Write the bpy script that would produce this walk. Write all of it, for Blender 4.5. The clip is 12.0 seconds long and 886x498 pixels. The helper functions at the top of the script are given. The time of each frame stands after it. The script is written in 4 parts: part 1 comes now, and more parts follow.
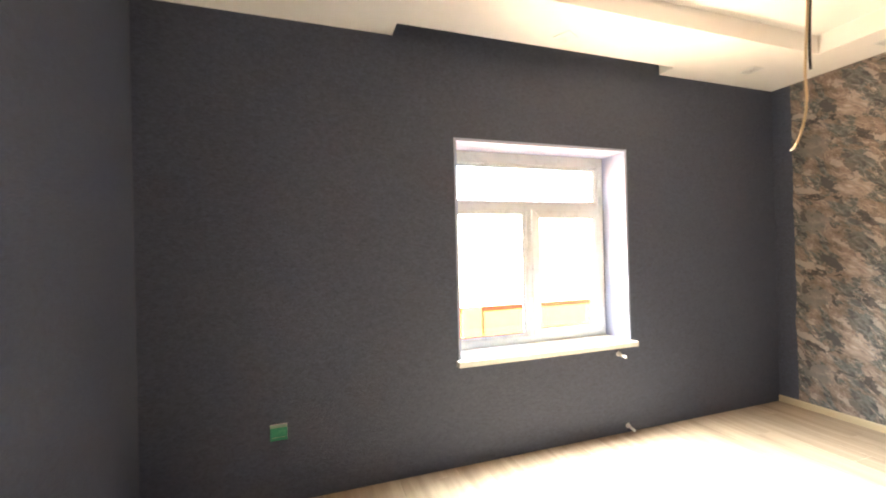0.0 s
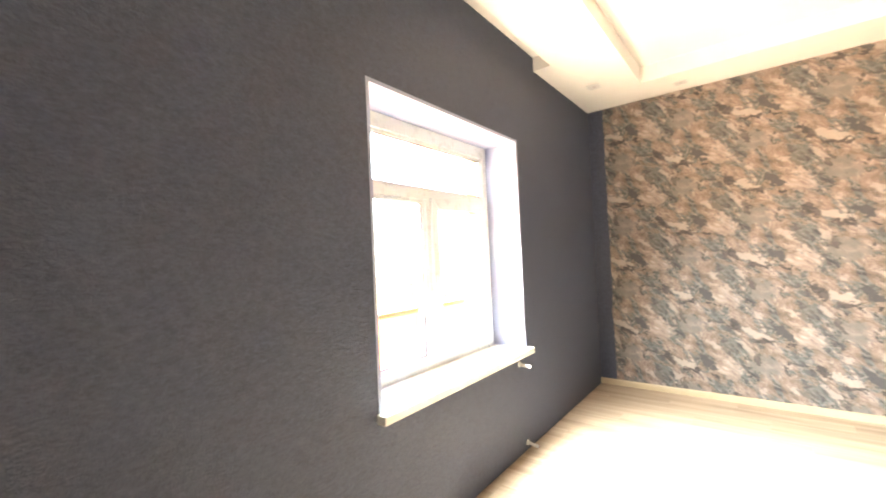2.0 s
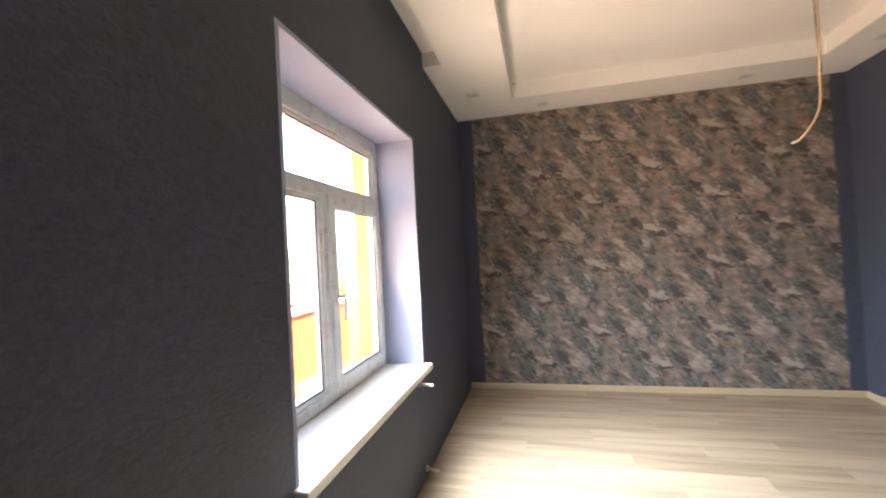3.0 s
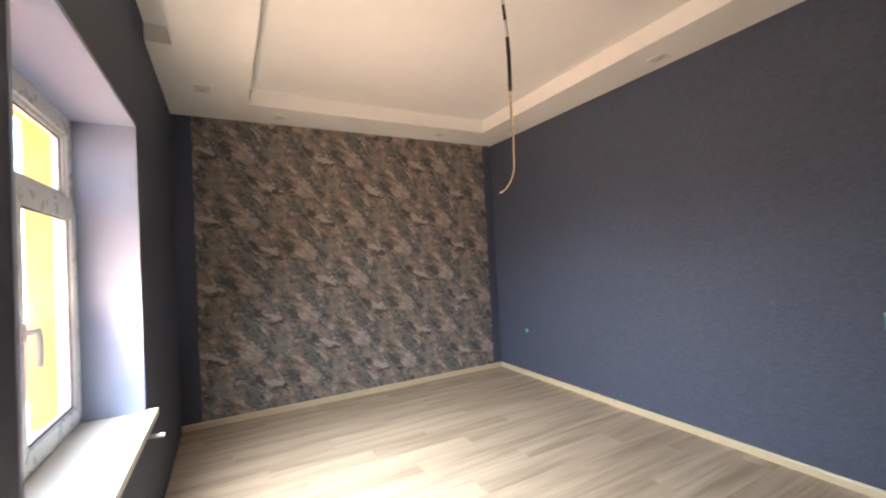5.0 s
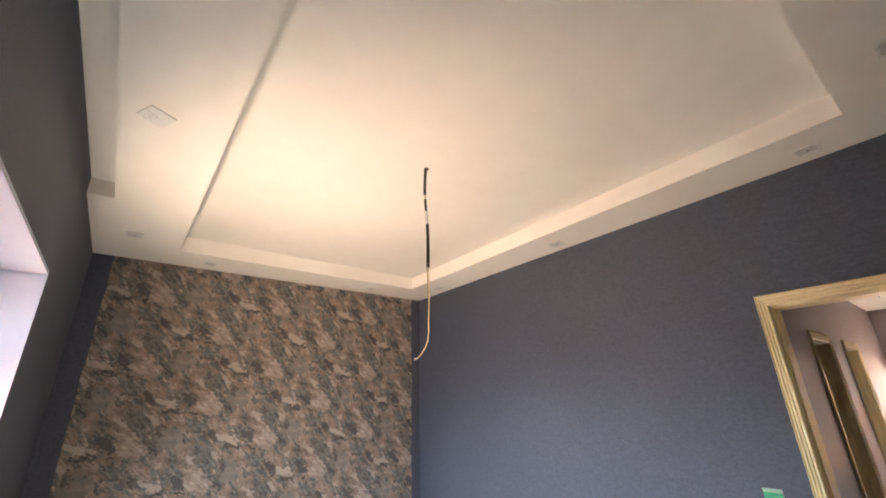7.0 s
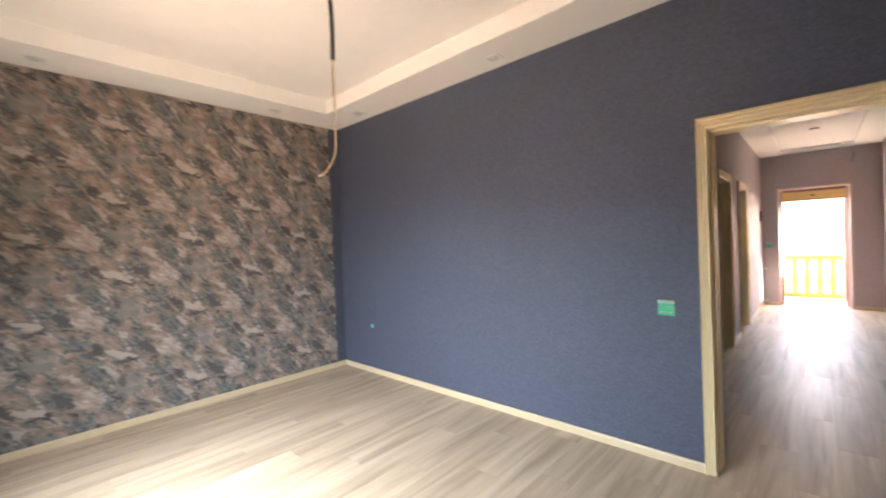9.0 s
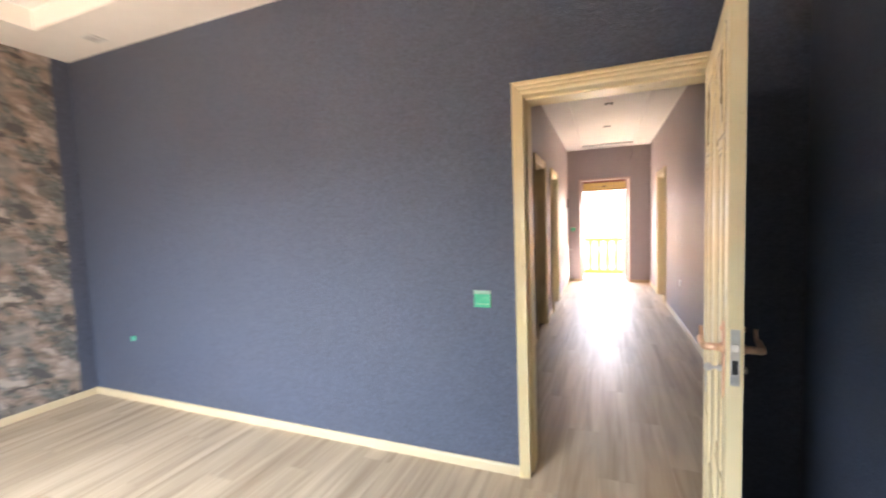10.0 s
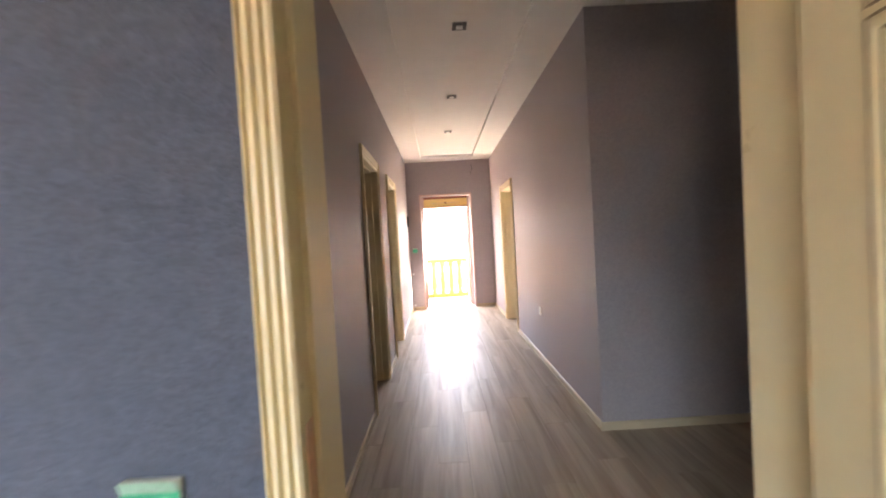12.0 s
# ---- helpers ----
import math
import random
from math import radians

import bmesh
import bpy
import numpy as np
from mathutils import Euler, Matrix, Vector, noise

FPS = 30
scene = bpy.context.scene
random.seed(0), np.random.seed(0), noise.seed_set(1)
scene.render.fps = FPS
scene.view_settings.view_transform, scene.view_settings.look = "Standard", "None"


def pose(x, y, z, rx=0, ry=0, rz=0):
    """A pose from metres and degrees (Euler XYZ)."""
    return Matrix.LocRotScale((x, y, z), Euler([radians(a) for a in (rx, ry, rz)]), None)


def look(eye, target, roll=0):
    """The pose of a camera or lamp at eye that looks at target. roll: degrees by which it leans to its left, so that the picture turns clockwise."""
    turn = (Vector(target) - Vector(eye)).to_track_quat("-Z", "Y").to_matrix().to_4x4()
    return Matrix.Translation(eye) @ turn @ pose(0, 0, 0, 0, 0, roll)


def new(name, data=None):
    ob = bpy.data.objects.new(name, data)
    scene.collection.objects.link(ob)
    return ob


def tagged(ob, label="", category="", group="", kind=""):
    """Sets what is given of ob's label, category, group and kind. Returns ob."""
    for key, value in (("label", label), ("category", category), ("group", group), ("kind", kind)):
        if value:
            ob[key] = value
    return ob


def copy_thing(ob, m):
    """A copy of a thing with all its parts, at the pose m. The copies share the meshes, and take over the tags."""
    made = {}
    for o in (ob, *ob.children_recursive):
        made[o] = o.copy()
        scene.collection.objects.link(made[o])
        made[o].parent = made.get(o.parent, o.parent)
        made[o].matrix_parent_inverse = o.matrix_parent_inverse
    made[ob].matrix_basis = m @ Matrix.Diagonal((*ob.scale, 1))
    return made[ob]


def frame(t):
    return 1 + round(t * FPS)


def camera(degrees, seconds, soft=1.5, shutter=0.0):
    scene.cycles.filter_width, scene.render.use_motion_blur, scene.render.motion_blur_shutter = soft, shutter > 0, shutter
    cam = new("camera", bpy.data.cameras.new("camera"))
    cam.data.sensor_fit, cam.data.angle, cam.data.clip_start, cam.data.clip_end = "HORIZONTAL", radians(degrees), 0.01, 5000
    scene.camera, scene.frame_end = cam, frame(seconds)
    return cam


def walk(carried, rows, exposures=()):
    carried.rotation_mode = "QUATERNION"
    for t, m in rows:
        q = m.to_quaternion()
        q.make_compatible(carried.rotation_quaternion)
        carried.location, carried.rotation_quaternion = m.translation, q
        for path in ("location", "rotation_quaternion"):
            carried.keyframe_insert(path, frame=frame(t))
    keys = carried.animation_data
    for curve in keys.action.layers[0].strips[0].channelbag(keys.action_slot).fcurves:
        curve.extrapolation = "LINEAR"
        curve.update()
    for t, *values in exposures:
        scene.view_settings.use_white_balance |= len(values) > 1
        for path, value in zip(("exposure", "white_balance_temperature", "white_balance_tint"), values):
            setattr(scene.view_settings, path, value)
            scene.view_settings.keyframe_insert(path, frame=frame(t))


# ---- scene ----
cam = camera(95.0, 12.0, 1.9, 0.4)
PATH = [
    (0, (0.074, 0.002, 1.477), (0.715, 1.896, 1.485), -1.4),
    (0.5, (-0.026, 0.308, 1.466), (0.807, 2.126, 1.471), -1.6),
    (1, (-0.061, 0.612, 1.402), (0.974, 2.323, 1.468), -1.6),
    (1.5, (-0.175, 0.982, 1.432), (1.178, 2.455, 1.456), -2.5),
    (2, (-0.206, 1.241, 1.411), (1.38, 2.458, 1.451), -2.6),
    (2.5, (-0.118, 1.552, 1.463), (1.679, 2.431, 1.485), -2.7),
    (3, (-0.106, 1.806, 1.446), (1.839, 2.269, 1.476), -3.0),
    (5, (-0.147, 2.204, 1.452), (1.615, 1.26, 1.495), -2.9),
    (5.5, (-0.237, 2.241, 1.476), (1.392, 1.092, 1.64), -2.2),
    (6, (-0.303, 2.257, 1.513), (1.23, 1.059, 1.976), -1.9),
    (6.5, (-0.361, 2.238, 1.553), (1.092, 1.084, 2.299), -2.0),
    (8.3, (-0.293, 2.066, 1.489), (1.256, 0.827, 1.745), -1.2),
    (8.5, (-0.224, 2.029, 1.472), (1.307, 0.75, 1.617), -1.5),
    (9, (-0.087, 1.904, 1.449), (1.272, 0.436, 1.422), -2.2),
    (9.5, (-0.033, 1.589, 1.422), (1.052, -0.088, 1.317), -2.4),
    (10, (-0.001, 1.23, 1.42), (0.735, -0.625, 1.29), -2.0),
    (10.5, (0.108, 0.863, 1.427), (0.394, -1.114, 1.332), -1.7),
    (11, (0.156, 0.483, 1.407), (0.282, -1.512, 1.341), -1.7),
    (11.5, (0.142, 0.163, 1.43), (0.204, -1.834, 1.343), -2.4),
    (12, (0.145, -0.281, 1.396), (0.129, -2.28, 1.34), -3.3),
]
EXPOSURES = [(0.0, 6.0, 7800, 11), (1.0, 6.25, 7900, 11), (2.0, 6.4, 7800, 11), (2.5, 5.6, 7300, 11), (3.0, 4.65, 7000, 13), (5.0, 4.5, 6900, 13), (6.5, 5.0, 6950, 13), (8.5, 4.9, 6900, 12), (9.5, 5.3, 6600, 11), (10.1, 5.55, 6900, 11), (10.6, 5.65, 8300, 13), (11.2, 5.55, 7350, 12), (12.0, 5.4, 6650, 11)]
walk(cam, [(t, look(eye, target, roll)) for t, eye, target, roll in PATH], EXPOSURES)

# ---- world and sun ----
SUN_EL, SUN_AZ = 52.0, 234.0          # compass style: 0 is +y, 90 is +x
world = bpy.data.worlds.new("sky")
scene.world = world
world.use_nodes = True
wn = world.node_tree.nodes
sky = wn.new("ShaderNodeTexSky")
sky.sky_type = "NISHITA"
sky.sun_disc = False
sky.sun_elevation, sky.sun_rotation = radians(SUN_EL), radians(SUN_AZ)
sky.air_density, sky.dust_density = 1.0, 1.5
world.node_tree.links.new(sky.outputs[0], wn["Background"].inputs[0])
wn["Background"].inputs[1].default_value = 0.11
sun = new("sun", bpy.data.lights.new("sun", "SUN"))
sun.data.energy, sun.data.angle, sun.data.color = 5.0, radians(0.5), (1.0, 0.92, 0.82)
sd = Vector((math.sin(radians(SUN_AZ)) * math.cos(radians(SUN_EL)), math.cos(radians(SUN_AZ)) * math.cos(radians(SUN_EL)), math.sin(radians(SUN_EL))))
sun.matrix_world = look(sd * 30, (0, 0, 0))

# sky light standing in openings, leaning down into the house: to the far wall, to the papered end wall, and in at the entrance
def sky_light(name, at, w, h, watts, down, aside, spread, colour):
    lamp = new(name, bpy.data.lights.new(name, "AREA"))
    lamp.data.shape, lamp.data.size, lamp.data.size_y = "RECTANGLE", w, h
    lamp.data.energy, lamp.data.spread, lamp.data.color = watts, radians(spread), colour
    t, a = radians(down), radians(aside)
    lamp.matrix_world = look(at, (at[0] + math.sin(a) * math.cos(t), at[1] - math.cos(a) * math.cos(t), at[2] - math.sin(t)))


sky_light("window_sky_light", (1.787, 2.63, 1.52), 1.30, 0.40, 3.1, 46, 1, 106, (0.79, 0.90, 1.0))
sky_light("window_sky_light", (2.0, 2.58, 1.52), 0.40, 0.40, 0.95, 36, 31, 100, (0.80, 0.90, 1.0))
sky_light("entrance_sky_light", (-0.02, -8.46, 1.93), 0.84, 0.22, 0.62, 52, 180, 96, (1.0, 0.95, 0.88))

# warm light thrown up through the window by the sunlit yard
glow = new("window_yard_light", bpy.data.lights.new("window_yard_light", "AREA"))
glow.data.shape, glow.data.size, glow.data.size_y = "RECTANGLE", 1.25, 0.6
glow.data.energy, glow.data.spread, glow.data.color = 1.05, radians(112), (1.0, 0.76, 0.57)
RISE, ASIDE = radians(33), radians(20)
glow.matrix_world = look((1.787, 2.60, 1.15), (1.787 + math.sin(ASIDE) * math.cos(RISE), 2.60 - math.cos(ASIDE) * math.cos(RISE), 1.15 + math.sin(RISE)))

# ---- plan ----
XW, XE, YS, YN = -0.80, 4.245, -0.932, 2.605      # the room
ZC, ZT, ZSLOT, ZTOP = 2.892, 3.032, 3.005, 3.25   # soffit, tray, curtain slot, top of walls
YH = -1.132                                       # hall side of the door wall
HX0, HX1, HY = -0.913, 0.735, -8.285                # the hall
ALC_Y, ALC_X = -3.05, -4.4                        # side passage
WX0, WX1, WZ0, WZ1 = 1.069, 2.505, 0.725, 2.232   # window opening
DX0, DX1, DZ = -0.503, 0.383, 2.062               # door opening


# ---- materials ----
class Mat:
    """A small builder for node materials."""

    def __init__(self, name, rough=0.6, metal=0.0):
        self.m = bpy.data.materials.new(name)
        self.m.use_nodes = True
        self.t = self.m.node_tree
        self.b = self.t.nodes["Principled BSDF"]
        self.b.inputs["Roughness"].default_value = rough
        self.b.inputs["Metallic"].default_value = metal
        self.c = self.n("ShaderNodeTexCoord").outputs["Object"]

    def n(self, kind, **kw):
        node = self.t.nodes.new(kind)
        for k, v in kw.items():
            if k in node.inputs:
                node.inputs[k].default_value = v
        return node

    def link(self, a, b):
        self.t.links.new(a, b)

    def world_pos(self):
        return self.n("ShaderNodeNewGeometry").outputs["Position"]

    def mapping(self, vec, scale=(1, 1, 1), rot=(0, 0, 0)):
        k = self.n("ShaderNodeMapping", Scale=scale, Rotation=rot)
        self.link(vec, k.inputs["Vector"])
        return k.outputs[0]

    def noise(self, vec, scale, detail=4.0, rough=0.55, dist=0.0):
        k = self.n("ShaderNodeTexNoise", Scale=scale, Detail=detail, Roughness=rough, Distortion=dist)
        self.link(vec, k.inputs["Vector"])
        return k.outputs[0]

    def ramp(self, fac, stops):
        k = self.n("ShaderNodeValToRGB")
        e = k.color_ramp.elements
        while len(e) < len(stops):
            e.new(0.5)
        for el, (p, col) in zip(e, stops):
            el.position = p
            el.color = (*col, 1) if len(col) == 3 else col
        self.link(fac, k.inputs[0])
        return k.outputs[0]

    def mix(self, fac, a, b, how="MIX"):
        k = self.n("ShaderNodeMix")
        k.data_type = "RGBA"
        k.blend_type = how
        for sock, v in ((k.inputs[0], fac), (k.inputs[6], a), (k.inputs[7], b)):
            if isinstance(v, (int, float)):
                sock.default_value = v
            elif isinstance(v, tuple):
                sock.default_value = (*v, 1)
            else:
                self.link(v, sock)
        return k.outputs[2]

    def math(self, op, a, b=0.0):
        k = self.n("ShaderNodeMath")
        k.operation = op
        for sock, v in zip(k.inputs, (a, b)):
            if isinstance(v, (int, float)):
                sock.default_value = v
            else:
                self.link(v, sock)
        return k.outputs[0]

    def color(self, col):
        if isinstance(col, tuple):
            self.b.inputs["Base Color"].default_value = (*col, 1)
        else:
            self.link(col, self.b.inputs["Base Color"])

    def bump(self, h, strength=0.2, dist=0.002):
        k = self.n("ShaderNodeBump", Strength=strength, Distance=dist)
        self.link(h, k.inputs["Height"])
        self.link(k.outputs[0], self.b.inputs["Normal"])

    def rough(self, r):
        self.link(r, self.b.inputs["Roughness"])


def linen(name, col, light, rough=0.62):
    """Embossed wallpaper with a fine woven grain."""
    m = Mat(name, rough)
    p = m.world_pos()
    weave = m.noise(m.mapping(p, (1, 1, 2.0)), 62, 3, 0.65)
    weave2 = m.noise(m.mapping(p, (2.6, 2.6, 0.9)), 120, 2, 0.7)
    fleck = m.noise(m.mapping(p, (1, 1, 1.5)), 34, 3, 0.6, 0.4)
    fine = m.math("ADD", m.math("MULTIPLY", weave, 0.4), m.math("ADD", m.math("MULTIPLY", weave2, 0.25), m.math("MULTIPLY", fleck, 0.35)))
    k = m.ramp(fine, [(0.36, col), (0.64, light)])
    big = m.noise(p, 1.3, 3, 0.6)
    m.color(m.mix(0.08, k, m.ramp(big, [(0.3, (0.4, 0.4, 0.4)), (0.7, (1, 1, 1))]), "MULTIPLY"))
    m.bump(fine, 1.0, 0.009)
    m.rough(m.ramp(fine, [(0.3, (rough - 0.12,) * 3), (0.7, (rough + 0.12,) * 3)]))
    return m.m


def plain(name, col, rough=0.5, metal=0.0, spread=0.08, scale=14.0, bump=0.04):
    """Paint, plastic or metal with faint mottling at two scales."""
    m = Mat(name, rough, metal)
    f = m.noise(m.c, scale, 5, 0.6)
    lo = tuple(c * (1 - spread) for c in col)
    hi = tuple(min(1, c * (1 + spread)) for c in col)
    big = m.noise(m.c, scale / 9, 3, 0.5)
    m.color(m.mix(0.3, m.ramp(f, [(0.3, lo), (0.7, hi)]), m.ramp(big, [(0.3, lo), (0.7, hi)])))
    m.rough(m.ramp(f, [(0.3, (max(0.03, rough - 0.07),) * 3), (0.7, (min(1, rough + 0.07),) * 3)]))
    if bump:
        m.bump(m.noise(m.c, scale * 12, 2, 0.6), bump, 0.001)
    return m.m


def wood_floor(name):
    """Pale oak laminate, grain along y, each board a little different."""
    m = Mat(name, 0.45)
    m.b.inputs["Specular IOR Level"].default_value = 0.55
    rnd = m.n("ShaderNodeObjectInfo").outputs["Random"]
    p = m.n("ShaderNodeVectorMath")
    p.operation = "ADD"
    m.link(m.world_pos(), p.inputs[0])
    comb = m.n("ShaderNodeCombineXYZ")
    m.link(m.math("MULTIPLY", rnd, 37.0), comb.inputs[1])
    m.link(m.math("MULTIPLY", rnd, 11.0), comb.inputs[2])
    m.link(comb.outputs[0], p.inputs[1])
    v = p.outputs[0]
    streak = m.noise(m.mapping(v, (1, 0.07, 1)), 12, 3, 0.55, 0.5)
    fine = m.noise(m.mapping(v, (1, 0.035, 1)), 70, 4, 0.7)
    k = m.ramp(streak, [(0.28, (0.32, 0.243, 0.17)), (0.46, (0.43, 0.338, 0.246)), (0.62, (0.51, 0.412, 0.308)), (0.8, (0.55, 0.452, 0.34))])
    k = m.mix(0.16, k, m.ramp(fine, [(0.3, (0.55, 0.5, 0.46)), (0.65, (1, 1, 1))]), "MULTIPLY")
    tone = m.ramp(rnd, [(0.0, (0.88, 0.865, 0.85)), (1.0, (1.0, 1.0, 1.0))])
    m.color(m.mix(1.0, k, tone, "MULTIPLY"))
    m.bump(fine, 0.12, 0.001)
    m.rough(m.ramp(streak, [(0.3, (0.47,) * 3), (0.7, (0.40,) * 3)]))
    return m.m


def pattern_paper(name, py=0.545, pz=0.65):
    """Printed wallpaper: swirling slate, taupe and blush blotches in a half-drop repeat."""
    m = Mat(name, 0.55)
    sep = m.n("ShaderNodeSeparateXYZ")
    pos = m.world_pos()
    m.link(pos, sep.inputs[0])
    y, z = sep.outputs[1], sep.outputs[2]
    u = m.math("MULTIPLY", y, 2 * math.pi / py)
    v = m.math("MULTIPLY", m.math("ADD", z, m.math("MULTIPLY", y, -0.5 * pz / py)), 2 * math.pi / pz)

    def wrapped(radius, scale, detail, rough, dist, seed):
        xyz = m.n("ShaderNodeCombineXYZ")
        r1, r2 = 0.82 * radius * py / (2 * math.pi), 1.2 * radius * pz / (2 * math.pi)
        m.link(m.math("ADD", m.math("MULTIPLY", m.math("COSINE", u), r1), seed), xyz.inputs[0])
        m.link(m.math("MULTIPLY", m.math("SINE", u), r1), xyz.inputs[1])
        m.link(m.math("MULTIPLY", m.math("COSINE", v), r2), xyz.inputs[2])
        k = m.n("ShaderNodeTexNoise", Scale=scale, Detail=detail, Roughness=rough, Distortion=dist)
        k.noise_dimensions = "4D"
        m.link(xyz.outputs[0], k.inputs["Vector"])
        m.link(m.math("MULTIPLY", m.math("SINE", v), r2), k.inputs["W"])
        return k.outputs[0]

    turned = m.mapping(pos, rot=(radians(-30), 0, 0))
    feather = m.noise(m.mapping(turned, (1, 0.16, 1)), 46, 3, 0.6, 0.3)
    plume = m.noise(m.mapping(turned, (1, 0.3, 1)), 17, 3, 0.6, 0.5)
    stroke = m.math("ADD", m.math("MULTIPLY", m.math("ADD", feather, -0.5), 0.10), m.math("MULTIPLY", m.math("ADD", plume, -0.5), 0.13))

    a = wrapped(1.0, 6.0, 4, 0.56, 1.2, 3.0)
    b = wrapped(1.0, 8.6, 4, 0.52, 1.7, 9.0)
    c = wrapped(1.0, 7.0, 3, 0.5, 1.0, 21.0)
    d = wrapped(1.0, 13.0, 3, 0.52, 1.5, 33.0)
    a, b, c, d = (m.math("ADD", k, stroke) for k in (a, b, c, d))
    taupe = m.ramp(d, [(0.30, (0.165, 0.125, 0.103)), (0.5, (0.25, 0.193, 0.160)), (0.7, (0.345, 0.27, 0.228))])
    slate = m.ramp(d, [(0.32, (0.038, 0.043, 0.046)), (0.52, (0.118, 0.128, 0.130)), (0.68, (0.215, 0.226, 0.224))])
    blush = m.ramp(d, [(0.32, (0.26, 0.204, 0.174)), (0.52, (0.39, 0.315, 0.273)), (0.68, (0.54, 0.47, 0.425))])
    col = m.mix(m.ramp(a, [(0.465, (0, 0, 0)), (0.525, (1, 1, 1))]), taupe, slate)
    col = m.mix(m.ramp(b, [(0.53, (0, 0, 0)), (0.59, (1, 1, 1))]), col, blush)
    col = m.mix(m.ramp(c, [(0.40, (0, 0, 0)), (0.60, (0.45, 0.45, 0.45))]), col, (0.62, 0.58, 0.56), "MULTIPLY")
    spot = m.ramp(m.math("ADD", m.math("MULTIPLY", c, 0.6), m.math("MULTIPLY", d, 0.4)), [(0.575, (0, 0, 0)), (0.60, (0.8, 0.8, 0.8))])
    col = m.mix(spot, col, (0.034, 0.036, 0.037))
    for field, level, paint, amount in ((b, 0.495, (0.50, 0.43, 0.38), 0.4), (a, 0.455, (0.035, 0.037, 0.040), 0.45)):
        line = m.ramp(m.math("ABSOLUTE", m.math("ADD", field, -level)), [(0.004, (amount,) * 3), (0.016, (0, 0, 0))])
        col = m.mix(line, col, paint)
    turn_y, turn_z = m.math("MULTIPLY", y, 1 / py), m.math("MULTIPLY", m.math("ADD", z, m.math("MULTIPLY", y, -0.5 * pz / py)), 1 / pz)
    ragged = m.math("ADD", m.math("MULTIPLY", stroke, 5.0), m.math("MULTIPLY", m.math("ADD", m.noise(turned, 30, 3, 0.6, 0.8), -0.5), 1.7))

    drift_y = m.math("MULTIPLY", m.math("ADD", m.noise(m.mapping(turned, (1, 0.6, 1)), 13, 3, 0.6, 0.6), -0.5), 0.16)
    drift_z = m.math("MULTIPLY", m.math("ADD", m.noise(m.mapping(pos, (1, 0.55, 1)), 19, 3, 0.6, 0.6), -0.5), 0.11)

    def leaf(col, right, down, length, width, angle, paint, strength=0.9):
        """One printed leaf per repeat: where it lies in the repeat, its size in metres and its slope downwards to the right."""
        fy = m.math("FRACT", m.math("ADD", turn_y, 0.5 + right / py))
        vz = (-down + 0.5 * pz / py * right) / pz
        fz = m.math("FRACT", m.math("ADD", turn_z, 0.5 - vz))
        fy = m.math("ADD", m.math("MULTIPLY", m.math("ADD", fy, -0.5), py), drift_y)
        dz = m.math("ADD", m.math("MULTIPLY", m.math("ADD", fz, -0.5), pz), m.math("ADD", m.math("MULTIPLY", fy, 0.5 * pz / py), drift_z))
        ca, sa = math.cos(radians(angle)), math.sin(radians(angle))
        al = m.math("ADD", m.math("MULTIPLY", fy, ca * 2 / length), m.math("MULTIPLY", dz, sa * 2 / length))
        ac = m.math("ADD", m.math("MULTIPLY", fy, -sa * 2 / width), m.math("MULTIPLY", dz, ca * 2 / width))
        r = m.math("SQRT", m.math("ADD", m.math("MULTIPLY", al, al), m.math("MULTIPLY", ac, ac)))
        mask = m.ramp(m.math("ADD", r, ragged), [(0.86, (strength,) * 3), (1.0, (0, 0, 0))])
        return m.mix(mask, col, paint)

    INK, PALE = (0.030, 0.031, 0.033), (0.47, 0.40, 0.352)
    col = leaf(col, 0.16, 0.05, 0.26, 0.16, 10, blush, 0.7)
    col = leaf(col, -0.12, 0.30, 0.24, 0.19, 20, (0.205, 0.19, 0.175), 0.75)
    col = leaf(col, -0.36, 0.15, 0.22, 0.15, 35, slate, 0.8)
    col = leaf(col, -0.19, 0.02, 0.27, 0.060, 18, PALE, 0.75)
    col = leaf(col, -0.24, 0.17, 0.20, 0.045, 48, PALE, 0.6)
    col = leaf(col, 0.10, -0.15, 0.22, 0.05, 30, PALE, 0.6)
    col = leaf(col, -0.13, 0.085, 0.18, 0.036, 5, INK, 0.75)
    col = leaf(col, -0.31, -0.03, 0.16, 0.07, 55, INK, 0.8)
    col = leaf(col, -0.19, 0.24, 0.13, 0.045, 66, INK, 0.7)
    col = leaf(col, -0.40, 0.20, 0.12, 0.04, 40, INK, 0.65)
    col = leaf(col, 0.0, 0.0, 0.20, 0.075, 44, (0.060, 0.066, 0.070), 0.95)
    col = leaf(col, 0.045, 0.105, 0.07, 0.028, 12, INK, 0.9)
    m.color(m.mix(0.04, col, (0.22, 0.185, 0.163)))
    m.bump(m.math("ADD", m.math("MULTIPLY", b, 0.7), m.math("MULTIPLY", m.noise(pos, 160, 2, 0.7), 0.3)), 0.4, 0.002)
    return m.m


def glass_mat():
    m = Mat("pane_glass", 0.0)
    m.b.inputs["Base Color"].default_value = (1, 1, 1, 1)
    m.b.inputs["Transmission Weight"].default_value = 1.0
    m.b.inputs["IOR"].default_value = 1.45
    return m.m


def flat(name, col, rough=0.5, metal=0.0):
    m = Mat(name, rough, metal)
    m.color(col)
    return m.m


